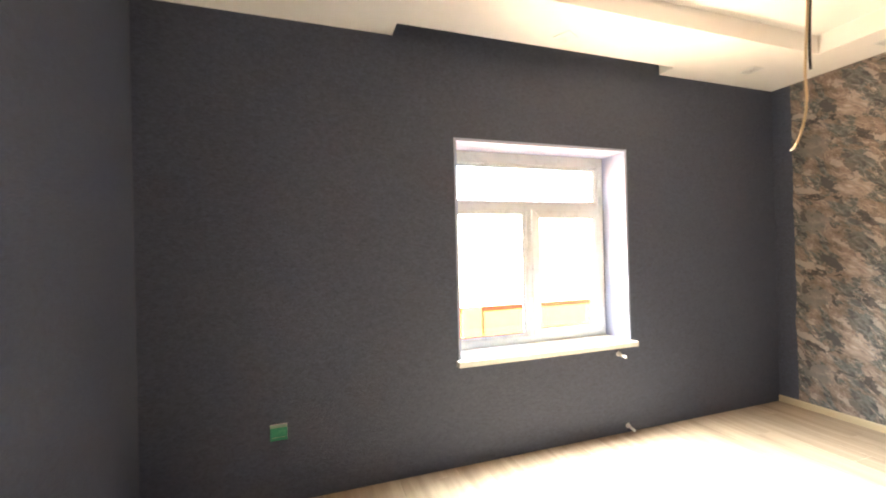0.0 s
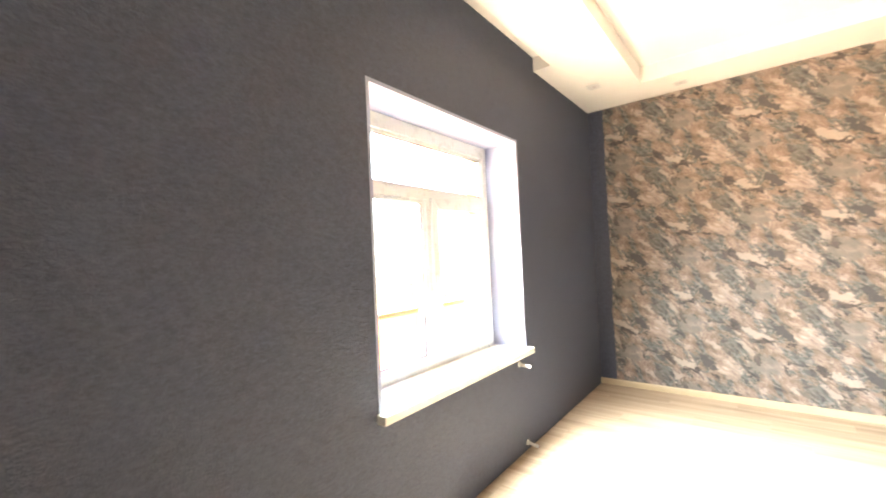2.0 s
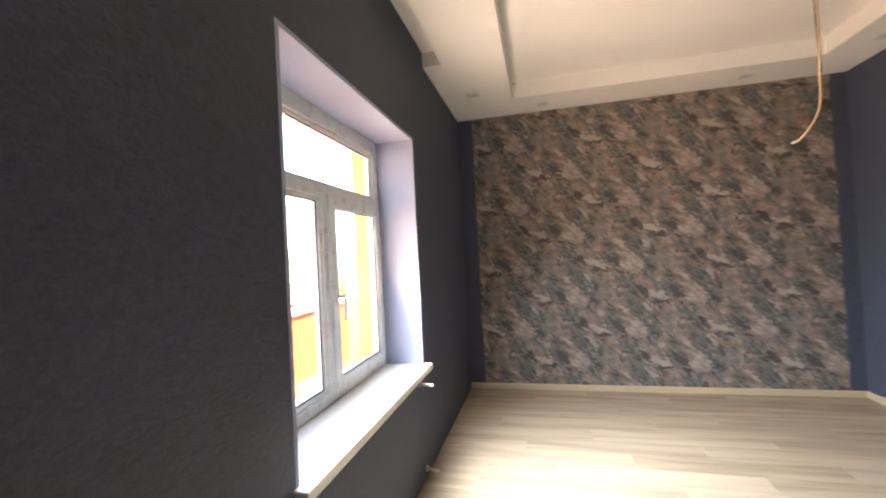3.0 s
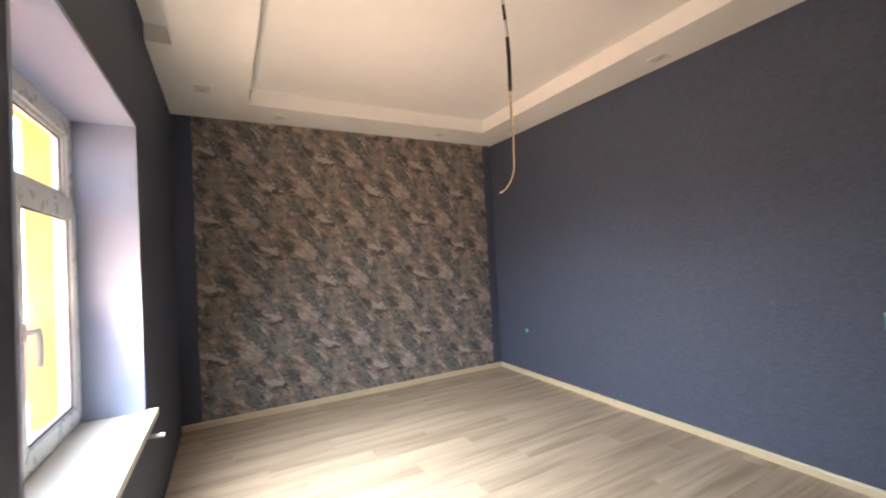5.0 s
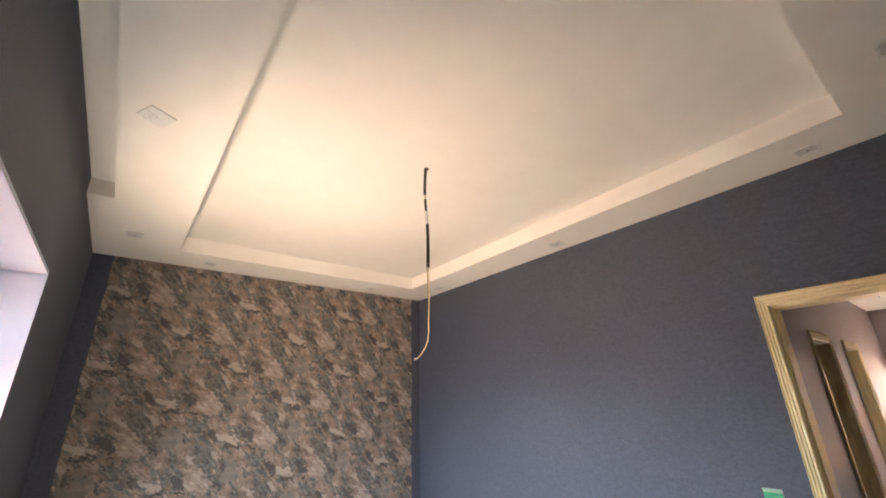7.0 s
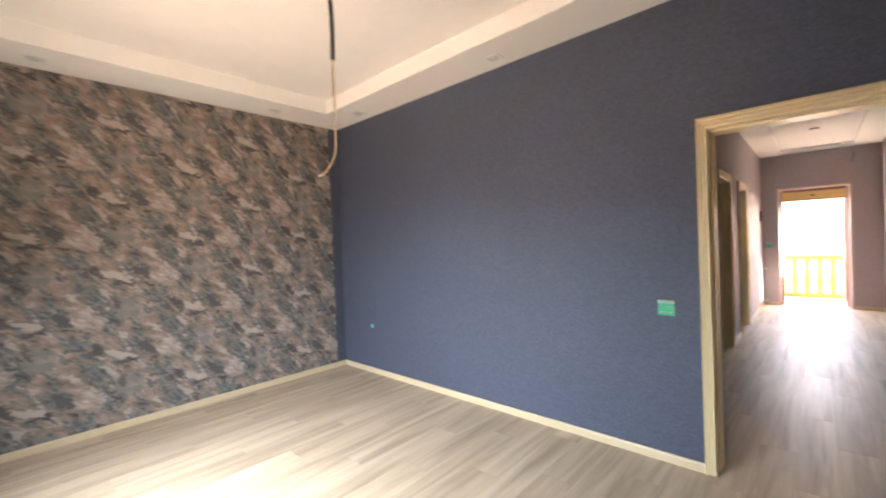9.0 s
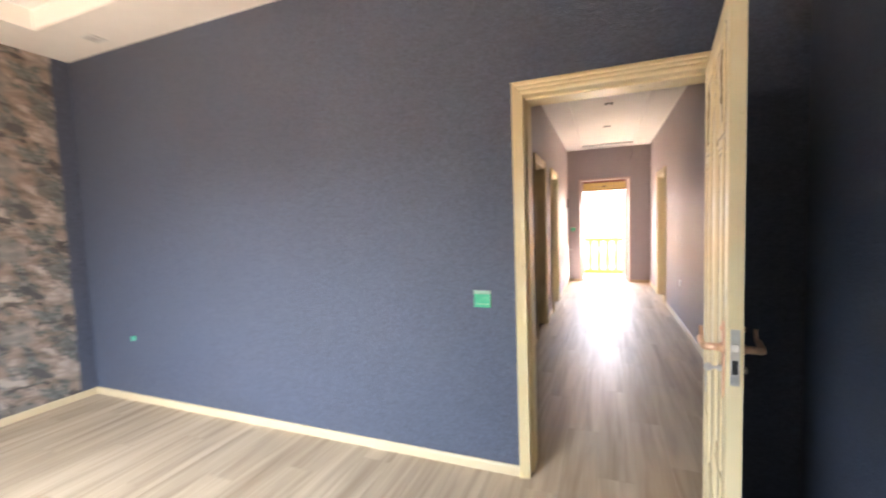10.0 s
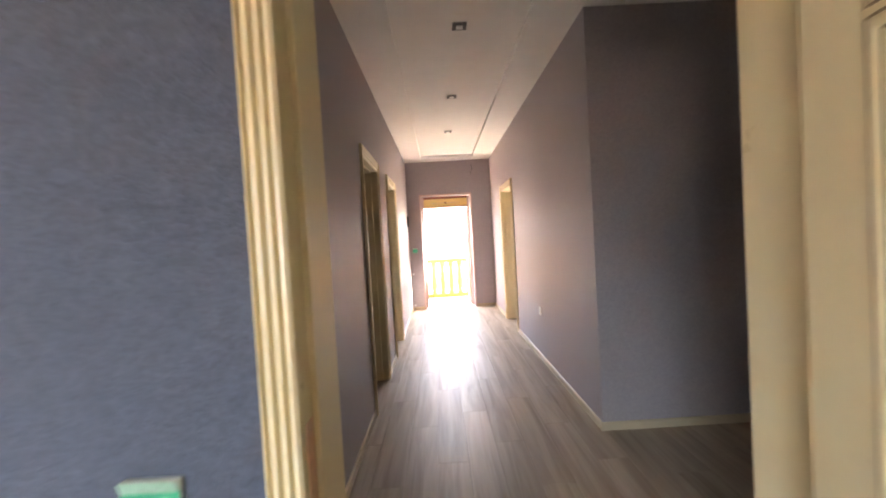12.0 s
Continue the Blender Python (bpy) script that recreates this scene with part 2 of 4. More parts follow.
NAVY = linen("navy_wallpaper", (0.042, 0.051, 0.079), (0.088, 0.105, 0.157))
HALLPAPER = linen("grey_wallpaper", (0.35, 0.31, 0.32), (0.46, 0.405, 0.413), 0.5)
PAPER = pattern_paper("camouflage_wallpaper")
WHITE = plain("ceiling_white", (0.82, 0.805, 0.77), 0.75, spread=0.03, scale=6)
# white plaster with the sky's blue, dimmer light mixed into its colour
PLASTER = plain("sky_tinted_plaster", (0.38, 0.425, 0.56), 0.6, spread=0.04, scale=9)
RENDER = plain("side_room_plaster", (0.58, 0.48, 0.38), 0.7, spread=0.04, scale=9)
UPVC = plain("white_plastic", (0.72, 0.74, 0.72), 0.3, spread=0.02)
SILL = plain("sill_laminate", (0.82, 0.80, 0.72), 0.45, spread=0.03)
FLOOR = wood_floor("oak_laminate")
CREAM = plain("cream_lacquer", (0.80, 0.685, 0.435), 0.34, spread=0.05, scale=8)
# brown that paints the shade of the door's grooves and relief
GROOVE_SHADE = plain("groove_shade_brown", (0.25, 0.18, 0.095), 0.5, spread=0.08)
BASEB = plain("cream_baseboard", (0.55, 0.45, 0.30), 0.4, spread=0.05)
GREEN = plain("green_film", (0.10, 0.62, 0.36), 0.25, spread=0.1, scale=40)
PALE_GREEN = plain("pale_film_flap", (0.55, 0.80, 0.66), 0.3, spread=0.08, scale=40)
BRONZE = plain("rose_bronze", (0.86, 0.60, 0.44), 0.33, 1.0, spread=0.15, scale=60)
STEEL = plain("brushed_steel", (0.62, 0.60, 0.58), 0.42, 1.0, spread=0.12, scale=60)
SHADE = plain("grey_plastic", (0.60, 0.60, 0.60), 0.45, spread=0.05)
DARK = plain("dark_recess", (0.02, 0.02, 0.022), 0.6)
BLACK = plain("black_sleeve", (0.012, 0.012, 0.013), 0.45, spread=0.3)
TAPE = plain("white_tape", (0.7, 0.68, 0.64), 0.5)
COPPER = plain("cream_wire", (0.66, 0.50, 0.30), 0.4, spread=0.1)
SOCKET = plain("grey_socket", (0.30, 0.29, 0.28), 0.5)
RUBBER = flat("grey_gasket", (0.12, 0.12, 0.12), 0.7)
GLASS = glass_mat()
OCHRE = plain("ochre_render", (0.65, 0.37, 0.075), 0.85, spread=0.08, scale=5, bump=0.3)
OCHRE_PAINT = plain("ochre_paint", (0.33, 0.145, 0.016), 0.7, spread=0.08, scale=7)
PALE_YELLOW = plain("pale_yellow_paint", (0.80, 0.60, 0.22), 0.5, spread=0.06, scale=6)
ORANGE = plain("orange_render", (0.36, 0.045, 0.006), 0.8, spread=0.08, scale=5, bump=0.3)
GROUND = plain("pale_concrete", (0.50, 0.41, 0.31), 0.9, spread=0.15, scale=2, bump=0.3)
TERRACE = plain("terrace_screed", (0.70, 0.62, 0.53), 0.8, spread=0.1, scale=3, bump=0.2)
PINK = plain("pink_render", (0.62, 0.46, 0.40), 0.85, spread=0.06, scale=4)
ROOF = plain("sheet_roof", (0.30, 0.12, 0.08), 0.6, spread=0.1, scale=6)


# ---- mesh helpers ----
def put(name, bm, mat, smooth=False):
    me = bpy.data.meshes.new(name)
    bmesh.ops.recalc_face_normals(bm, faces=bm.faces)
    bm.to_mesh(me)
    bm.free()
    if smooth:
        for f in me.polygons:
            f.use_smooth = True
    if mat:
        me.materials.append(mat)
    return new(name, me)


def part(name, bm, material, parent, label="", smooth=False):
    ob = put(name, bm, material, smooth)
    ob.parent = parent
    if label:
        ob["label"] = label
    return ob


def thing(name, loc=(0, 0, 0), label="", category="", group="", kind=""):
    ob = new(name)
    ob.empty_display_size = 0.05
    ob.location = loc
    return tagged(ob, label, category, group, kind)


def box(bm, x0, x1, y0, y1, z0, z1, bevel=0.0):
    r = bmesh.ops.create_cube(bm, size=1)
    vs = r["verts"]
    for v in vs:
        v.co = Vector((x0 + (v.co.x + 0.5) * (x1 - x0), y0 + (v.co.y + 0.5) * (y1 - y0), z0 + (v.co.z + 0.5) * (z1 - z0)))
    if bevel:
        es = list({e for v in vs for e in v.link_edges})
        bmesh.ops.bevel(bm, geom=es, offset=bevel, segments=2, affect="EDGES", profile=0.6)
    return bm


def boxed(*a, bevel=0.0):
    return box(bmesh.new(), *a, bevel=bevel)


def cyl(bm, a, b, r, r2=None, seg=16):
    a, b = Vector(a), Vector(b)
    d = b - a
    m = Matrix.Translation((a + b) / 2) @ d.to_track_quat("Z", "Y").to_matrix().to_4x4()
    bmesh.ops.create_cone(bm, cap_ends=True, segments=seg, radius1=r, radius2=r if r2 is None else r2, depth=d.length, matrix=m)
    return bm


def tube(bm, pts, r, seg=8, closed=False, flat_axis=None, flat=1.0):
    """Sweep a round (or flattened) section along points."""
    pts = [Vector(p) for p in pts]
    n = len(pts)
    rings = []
    up = Vector(flat_axis) if flat_axis else Vector((0.31, 0.2, 0.93)).normalized()
    for i, p in enumerate(pts):
        a = pts[(i - 1) % n] if closed or i else p
        b = pts[(i + 1) % n] if closed or i < n - 1 else p
        t = (b - a).normalized()
        s = t.cross(up)
        s = s.normalized() if s.length > 1e-6 else Vector((1, 0, 0))
        w = s.cross(t).normalized()
        rings.append([bm.verts.new(p + s * (r * math.cos(2 * math.pi * k / seg)) + w * (r * flat * math.sin(2 * math.pi * k / seg))) for k in range(seg)])
    for i in range(n if closed else n - 1):
        A, B = rings[i], rings[(i + 1) % n]
        for k in range(seg):
            bm.faces.new((A[k], A[(k + 1) % seg], B[(k + 1) % seg], B[k]))
    if not closed:
        bm.faces.new(rings[0])
        bm.faces.new(rings[-1])
    return bm


def prism(bm, outline, axis, lo, hi):
    """Extrude a closed 2D outline between lo and hi along axis (0 x, 1 y, 2 z)."""
    def at(p, d):
        q = list(p)
        q.insert(axis, d)
        return bm.verts.new(q)
    A = [at(p, lo) for p in outline]
    B = [at(p, hi) for p in outline]
    n = len(A)
    for i in range(n):
        bm.faces.new((A[i], A[(i + 1) % n], B[(i + 1) % n], B[i]))
    bm.faces.new(A)
    bm.faces.new(B)
    return bm


def wall(name, along, lo, hi, a0, a1, mat, holes=(), z0=-0.1, z1=None, label=""):
    """A wall along x or y, lo to hi thick, a0 to a1 long; holes are (a0, a1, z0, z1) and go right through."""
    z1 = ZTOP if z1 is None else z1
    A = sorted({a0, a1, *[h[0] for h in holes], *[h[1] for h in holes]})
    Z = sorted({z0, z1, *[max(z0, h[2]) for h in holes], *[min(z1, h[3]) for h in holes]})
    def solid(i, k):
        if not (0 <= i < len(A) - 1 and 0 <= k < len(Z) - 1):
            return False
        a, z = (A[i] + A[i + 1]) / 2, (Z[k] + Z[k + 1]) / 2
        return not any(h[0] < a < h[1] and h[2] < z < h[3] for h in holes)
    bm = bmesh.new()
    def P(a, t, z):
        return bm.verts.new((a, t, z) if along == "x" else (t, a, z))
    for i in range(len(A) - 1):
        for k in range(len(Z) - 1):
            if not solid(i, k):
                continue
            b0, b1, c0, c1 = A[i], A[i + 1], Z[k], Z[k + 1]
            for t in (lo, hi):
                bm.faces.new([P(b0, t, c0), P(b1, t, c0), P(b1, t, c1), P(b0, t, c1)])
            for di, dk, e in ((-1, 0, (b0, b0, c0, c1)), (1, 0, (b1, b1, c0, c1)), (0, -1, (b0, b1, c0, c0)), (0, 1, (b0, b1, c1, c1))):
                if not solid(i + di, k + dk):
                    p, q, r, s = e
                    if p == q:
                        bm.faces.new([P(p, lo, r), P(p, hi, r), P(p, hi, s), P(p, lo, s)])
                    else:
                        bm.faces.new([P(p, lo, r), P(q, lo, r), P(q, hi, r), P(p, hi, r)])
    bmesh.ops.remove_doubles(bm, verts=bm.verts, dist=1e-5)
    return tagged(put(name, bm, mat), label or "papered wall", "wall", "", "structure")


def stepped_ceiling(name, X, Y, height, mat, label):
    """A ceiling of level fields joined by upright risers."""
    bm = bmesh.new()
    V = lambda *p: bm.verts.new(p)
    for i in range(len(X) - 1):
        for j in range(len(Y) - 1):
            h = height(i, j)
            x0, x1, y0, y1 = X[i], X[i + 1], Y[j], Y[j + 1]
            bm.faces.new([V(x0, y0, h), V(x1, y0, h), V(x1, y1, h), V(x0, y1, h)])
            if i + 2 < len(X) and abs(height(i + 1, j) - h) > 1e-6:
                g = height(i + 1, j)
                bm.faces.new([V(x1, y0, h), V(x1, y1, h), V(x1, y1, g), V(x1, y0, g)])
            if j + 2 < len(Y) and abs(height(i, j + 1) - h) > 1e-6:
                g = height(i, j + 1)
                bm.faces.new([V(x0, y1, h), V(x1, y1, h), V(x1, y1, g), V(x0, y1, g)])
    t = ZTOP
    x0, x1, y0, y1 = X[0], X[-1], Y[0], Y[-1]
    bm.faces.new([V(x0, y0, t), V(x1, y0, t), V(x1, y1, t), V(x0, y1, t)])
    bmesh.ops.remove_doubles(bm, verts=bm.verts, dist=1e-5)
    return tagged(put(name, bm, mat), label, "ceiling", "", "structure")


# ---- large structure ----
wall("wall_north", "x", YN, YN + 0.44, XW - 0.2, XE + 0.2, NAVY, [(WX0 - 0.02, WX1 + 0.02, WZ0 - 0.045, WZ1 + 0.02)], label="dark navy linen-textured papered wall with a window")
wall("wall_south", "x", YH + 0.004, YS, XW, XE, NAVY, [(DX0 - 0.03, DX1 + 0.03, -1, DZ + 0.03)], label="dark navy linen-textured papered wall with a doorway")
wall("wall_east", "y", XE, XE + 0.2, YH, YN, NAVY, label="dark navy papered wall behind patterned wallpaper")
wall("wall_west", "y", XW - 0.2, XW, YH, YN, NAVY, label="dark navy linen-textured papered wall")

TX0, TX1, TY0, TY1 = -0.27, 3.775, -0.505, 1.985
SX0, SX1, SY0 = 0.64, 2.888, 2.46
cx = [XW, TX0, SX0, SX1, TX1, XE]
cy = [YS, TY0, TY1, SY0, YN]
stepped_ceiling("ceiling", cx, cy, lambda i, j: ZT if (1 <= i <= 3 and j == 1) else (ZSLOT if (i == 2 and j == 3) else ZC), WHITE,
                "white plasterboard ceiling with raised tray and curtain slot")

# hall shell: grey papered walls, doorways in both long sides
D1, D2, D3 = (-4.33, -3.58), (-5.90, -5.15), (-6.92, -6.05)
wall("wall_hall_north", "x", YH - 0.004, YH, ALC_X, HX1, HALLPAPER, [(DX0 - 0.03, DX1 + 0.03, -1, DZ + 0.03)], label="mauve-grey papered hall wall")
wall("wall_hall_east", "y", HX1, HX1 + 0.2, HY, YH - 0.004, HALLPAPER, [(D1[0] - 0.03, D1[1] + 0.03, -1, 2.115), (D2[0] - 0.03, D2[1] + 0.03, -1, 2.115)], label="mauve-grey papered hall wall with two doorways")
wall("wall_hall_west", "y", HX0 - 0.2, HX0, HY, ALC_Y, HALLPAPER, [(D3[0] - 0.03, D3[1] + 0.03, -1, 2.115)], label="mauve-grey papered hall wall with a doorway")
wall("wall_passage", "x", ALC_Y - 0.2, ALC_Y, ALC_X, HX0 - 0.2, HALLPAPER, label="mauve-grey papered wall of side passage")
wall("wall_passage_end", "y", ALC_X - 0.2, ALC_X, ALC_Y - 0.2, YH, HALLPAPER, label="plain wall closing the side passage")
EX0, EX1, EZ = -0.505, 0.465, 2.225
wall("wall_hall_south", "x", HY - 0.36, HY, HX0 - 0.2, HX1 + 0.2, HALLPAPER, [(EX0, EX1, -1, EZ)], label="mauve-grey papered end wall with entrance opening")
hx = [ALC_X, HX0, -0.56, 0.40, HX1]
hy = [HY, -7.9, YH - 0.06, YH]
stepped_ceiling("ceiling_hall", hx, hy, lambda i, j: ZC + 0.032 if (i == 2 and j == 1) else ZC, WHITE, "white plasterboard hall ceiling with shallow recess")

# rooms behind the hall doorways
def side_room(n, x0, x1, y0, y1, window_x=None):
    wall("wall_room_%d_a" % n, "x", y0 - 0.1, y0, x0, x1, RENDER, label="plain plastered wall")
    wall("wall_room_%d_b" % n, "x", y1, y1 + 0.1, x0, x1, RENDER, label="plain plastered wall")
    far = x1 if x1 > 1 else x0
    lo, hi = (far, far + 0.2) if far > 0 else (far - 0.2, far)
    hole = [((y0 + y1) / 2 - 0.4, (y0 + y1) / 2 + 0.4, 0.9, 1.9)] if window_x else ()
    wall("wall_room_%d_c" % n, "y", lo, hi, y0 - 0.1, y1 + 0.1, RENDER, hole, label="plain plastered outer wall")
    c = boxed(x0, x1, y0, y1, ZC, ZC + 0.1)
    tagged(put("ceiling_room_%d" % n, c, WHITE), "plain white ceiling", "ceiling", "", "structure")


side_room(1, HX1 + 0.2, 3.2, -4.75, -3.2)
side_room(2, HX1 + 0.2, 3.2, -6.9, -4.86, True)
side_room(3, -3.4, HX0 - 0.2, -7.9, -5.6, True)
roof = boxed(-3.8, XE + 0.5, HY - 0.5, YN + 0.7, ZTOP, ZTOP + 0.15)
tagged(put("roof_slab", roof, ROOF), "flat roof slab over the house", "roof", "", "structure")
slab = boxed(-3.6, XE + 0.2, HY - 0.36, YN + 0.44, -0.66, -0.012)
floor = tagged(put("floor", slab, FLOOR), "pale oak laminate floor of long boards", "floor", "", "structure")

ground = boxed(-600, 600, -600, 600, -1.0, -0.65)
tagged(put("ground", ground, GROUND), "pale dusty concrete yard reaching the horizon", "ground", "", "structure")

# patterned wallpaper with a hand-cut wavy edge
def wavy(y, seed):
    return [(y + 0.012 * noise.noise((seed, z * 3.1, 0)) + 0.008 * noise.noise((seed, z * 11.0, 2)), z) for z in [i * 0.05 for i in range(1, 58)] + [ZC - 0.001]]


left_edge, right_edge = wavy(2.449, 1.7), wavy(-0.806, 8.3)
bm = prism(bmesh.new(), [(y, max(z, 0.05)) for y, z in left_edge] + [(y, max(z, 0.05)) for y, z in reversed(right_edge)], 0, XE - 0.003, XE)
tagged(put("patterned_wallpaper", bm, PAPER), "taupe and slate camouflage-patterned wallpaper with wavy cut edge", "wallpaper", "", "structure")


# ---- baseboards ----
def baseboard(name, pts_axis, at, a0, a1, side, h=0.057):
    """Rounded-top skirting along x or y. side: +1 stands out towards + of the other axis."""
    t = 0.013
    prof = [(0, 0), (t, 0), (t, h - 0.012), (t * 0.75, h - 0.004), (t * 0.3, h), (0, h)]
    bm = bmesh.new()
    rows = []
    for a in (a0, a1):
        rows.append([bm.verts.new((a, at + side * p, q) if pts_axis == "x" else (at + side * p, a, q)) for p, q in prof])
    n = len(prof)
    for i in range(n):
        bm.faces.new((rows[0][i], rows[0][(i + 1) % n], rows[1][(i + 1) % n], rows[1][i]))
    bm.faces.new(rows[0])
    bm.faces.new(rows[1])
    return tagged(put(name, bm, BASEB), "narrow cream skirting board along the wall foot", "baseboard", "", "structure")


baseboard("baseboard", "x", YS, DX1 + 0.056, XE, 1)
baseboard("baseboard", "y", XE - 0.003, YS + 0.013, YN, -1)
baseboard("baseboard", "x", YS, XW, DX0 - 0.056, 1)
baseboard("baseboard", "y", HX1, D1[1] + 0.08, YH - 0.004, -1)
baseboard("baseboard", "y", HX1, D2[1] + 0.08, D1[0] - 0.08, -1)
baseboard("baseboard", "y", HX1, HY, D2[0] - 0.08, -1)
baseboard("baseboard", "y", HX0, D3[1] + 0.08, ALC_Y, 1)
baseboard("baseboard", "y", HX0, HY, D3[0] - 0.08, 1)
baseboard("baseboard", "x", ALC_Y, ALC_X, HX0 + 0.013, 1)
baseboard("baseboard", "x", HY, HX0 + 0.013, EX0 - 0.03, 1)
baseboard("baseboard", "x", HY, EX1 + 0.03, HX1 - 0.013, 1)


# ---- window ----
def sash(parent, x0, x1, z0, z1, yf, w, label):
    """A glazed frame: four mitred rails and a pane with a dark gasket."""
    d = 0.045
    for nm, o in (("rail", [(x0, z0), (x1, z0), (x1 - w, z0 + w), (x0 + w, z0 + w)]), ("rail", [(x0, z1), (x1, z1), (x1 - w, z1 - w), (x0 + w, z1 - w)]),
                  ("stile", [(x0, z0), (x0 + w, z0 + w), (x0 + w, z1 - w), (x0, z1)]), ("stile", [(x1, z0), (x1 - w, z0 + w), (x1 - w, z1 - w), (x1, z1)])):
        b = prism(bmesh.new(), o, 1, yf, yf + d)
        bmesh.ops.bevel(b, geom=[e for e in b.edges if abs(e.verts[0].co.y - yf) < 1e-5 and abs(e.verts[1].co.y - yf) < 1e-5], offset=0.004, segments=2, affect="EDGES")
        part(nm, b, UPVC, parent, label)
    g = bmesh.new()
    a = 0.006
    for bx in ((x0 + w, x1 - w, z0 + w, z0 + w + a), (x0 + w, x1 - w, z1 - w - a, z1 - w), (x0 + w, x0 + w + a, z0 + w, z1 - w), (x1 - w - a, x1 - w, z0 + w, z1 - w)):
        box(g, bx[0], bx[1], yf + 0.012, yf + 0.022, bx[2], bx[3])
    part("gasket", g, RUBBER, parent, "thin grey glazing gasket")
    p = part("pane", boxed(x0 + w, x1 - w, yf + 0.018, yf + 0.022, z0 + w, z1 - w), GLASS, parent, "clear glass pane")
    p.visible_shadow = False


def build_window():
    win = thing("window_1", ((WX0 + WX1) / 2, YN + 0.25, WZ0), "white plastic window with transom light and two casements", "window", "", "structure")
    win.location = (0, 0, 0)
    yf = 2.868
    w = 0.055
    zt = 1.805
    head = 0.085
    xm = (WX0 + WX1) / 2
    fr = bmesh.new()
    box(fr, WX0, WX1, yf, yf + 0.065, WZ1 - head, WZ1, 0.003)
    part("frame_head", fr, UPVC, win)
    part("frame_sill", boxed(WX0, WX1, yf, yf + 0.065, WZ0, WZ0 + w, bevel=0.003), UPVC, win)
    for x in (WX0, WX1 - w):
        part("frame_jamb", boxed(x, x + w, yf, yf + 0.065, WZ0 + w, WZ1 - head, bevel=0.003), UPVC, win)
    part("transom", boxed(WX0 + w, WX1 - w, yf, yf + 0.065, zt - 0.03, zt + 0.03, bevel=0.003), UPVC, win)
    part("mullion", boxed(xm - 0.03, xm + 0.03, yf, yf + 0.065, WZ0 + w, zt - 0.03, bevel=0.003), UPVC, win)
    fixed = part("transom_light", boxed(WX0 + w, WX1 - w, yf + 0.05, yf + 0.06, zt + 0.03, zt + 0.034), UPVC, win)
    sash(fixed, WX0 + w, WX1 - w, zt + 0.03, WZ1 - head, yf + 0.012, 0.02, "")
    left = part("fixed_light", boxed(WX0 + w, xm - 0.03, yf + 0.05, yf + 0.06, WZ0 + w, WZ0 + w + 0.004), UPVC, win)
    sash(left, WX0 + w, xm - 0.03, WZ0 + w, zt - 0.03, yf + 0.012, 0.02, "")
    right = part("casement", boxed(xm + 0.02, WX1 - w + 0.01, yf + 0.02, yf + 0.03, WZ0 + w - 0.01, WZ0 + w - 0.006), UPVC, win)
    sash(right, xm + 0.008, WX1 - w + 0.018, WZ0 + w - 0.018, zt - 0.012, yf - 0.018, 0.07, "")
    hz = 1.26
    hb = box(bmesh.new(), xm + 0.028, xm + 0.056, yf - 0.03, yf - 0.018, hz - 0.035, hz + 0.035, 0.004)
    h = part("handle", hb, UPVC, win, "white lever window handle")
    lev = cyl(bmesh.new(), (xm + 0.042, yf - 0.03, hz), (xm + 0.042, yf - 0.065, hz), 0.009)
    tube(lev, [(xm + 0.042, yf - 0.062, hz + 0.012), (xm + 0.043, yf - 0.066, hz - 0.02), (xm + 0.045, yf - 0.068, hz - 0.07), (xm + 0.046, yf - 0.064, hz - 0.125)], 0.009, 10)
    part("lever", lev, UPVC, h, "", True)
    # plastered reveals, the sky's blue cast held in their colour
    yo = yf
    tagged(put("window_reveal", boxed(WX0 - 0.02, WX1 + 0.02, YN - 0.001, yo, WZ1, WZ1 + 0.019), PLASTER), "white plastered head of window recess, coloured blue-grey for sky light", "trim", "", "structure")
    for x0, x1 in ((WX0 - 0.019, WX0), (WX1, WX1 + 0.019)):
        tagged(put("window_reveal", boxed(x0, x1, YN - 0.001, yo, WZ0, WZ1), PLASTER), "white plastered side of window recess, coloured blue-grey for sky light", "trim", "", "structure")
    s = bmesh.new()
    box(s, WX0 - 0.035, WX1 + 0.045, YN - 0.055, YN + 0.001, WZ0 - 0.042, WZ0, 0.006)
    box(s, WX0 - 0.019, WX1 + 0.019, YN, yo, WZ0 - 0.042, WZ0 - 0.0005)
    tagged(put("window_sill", s, SILL), "white laminate window board with rounded nose", "window sill", "", "structure")


build_window()


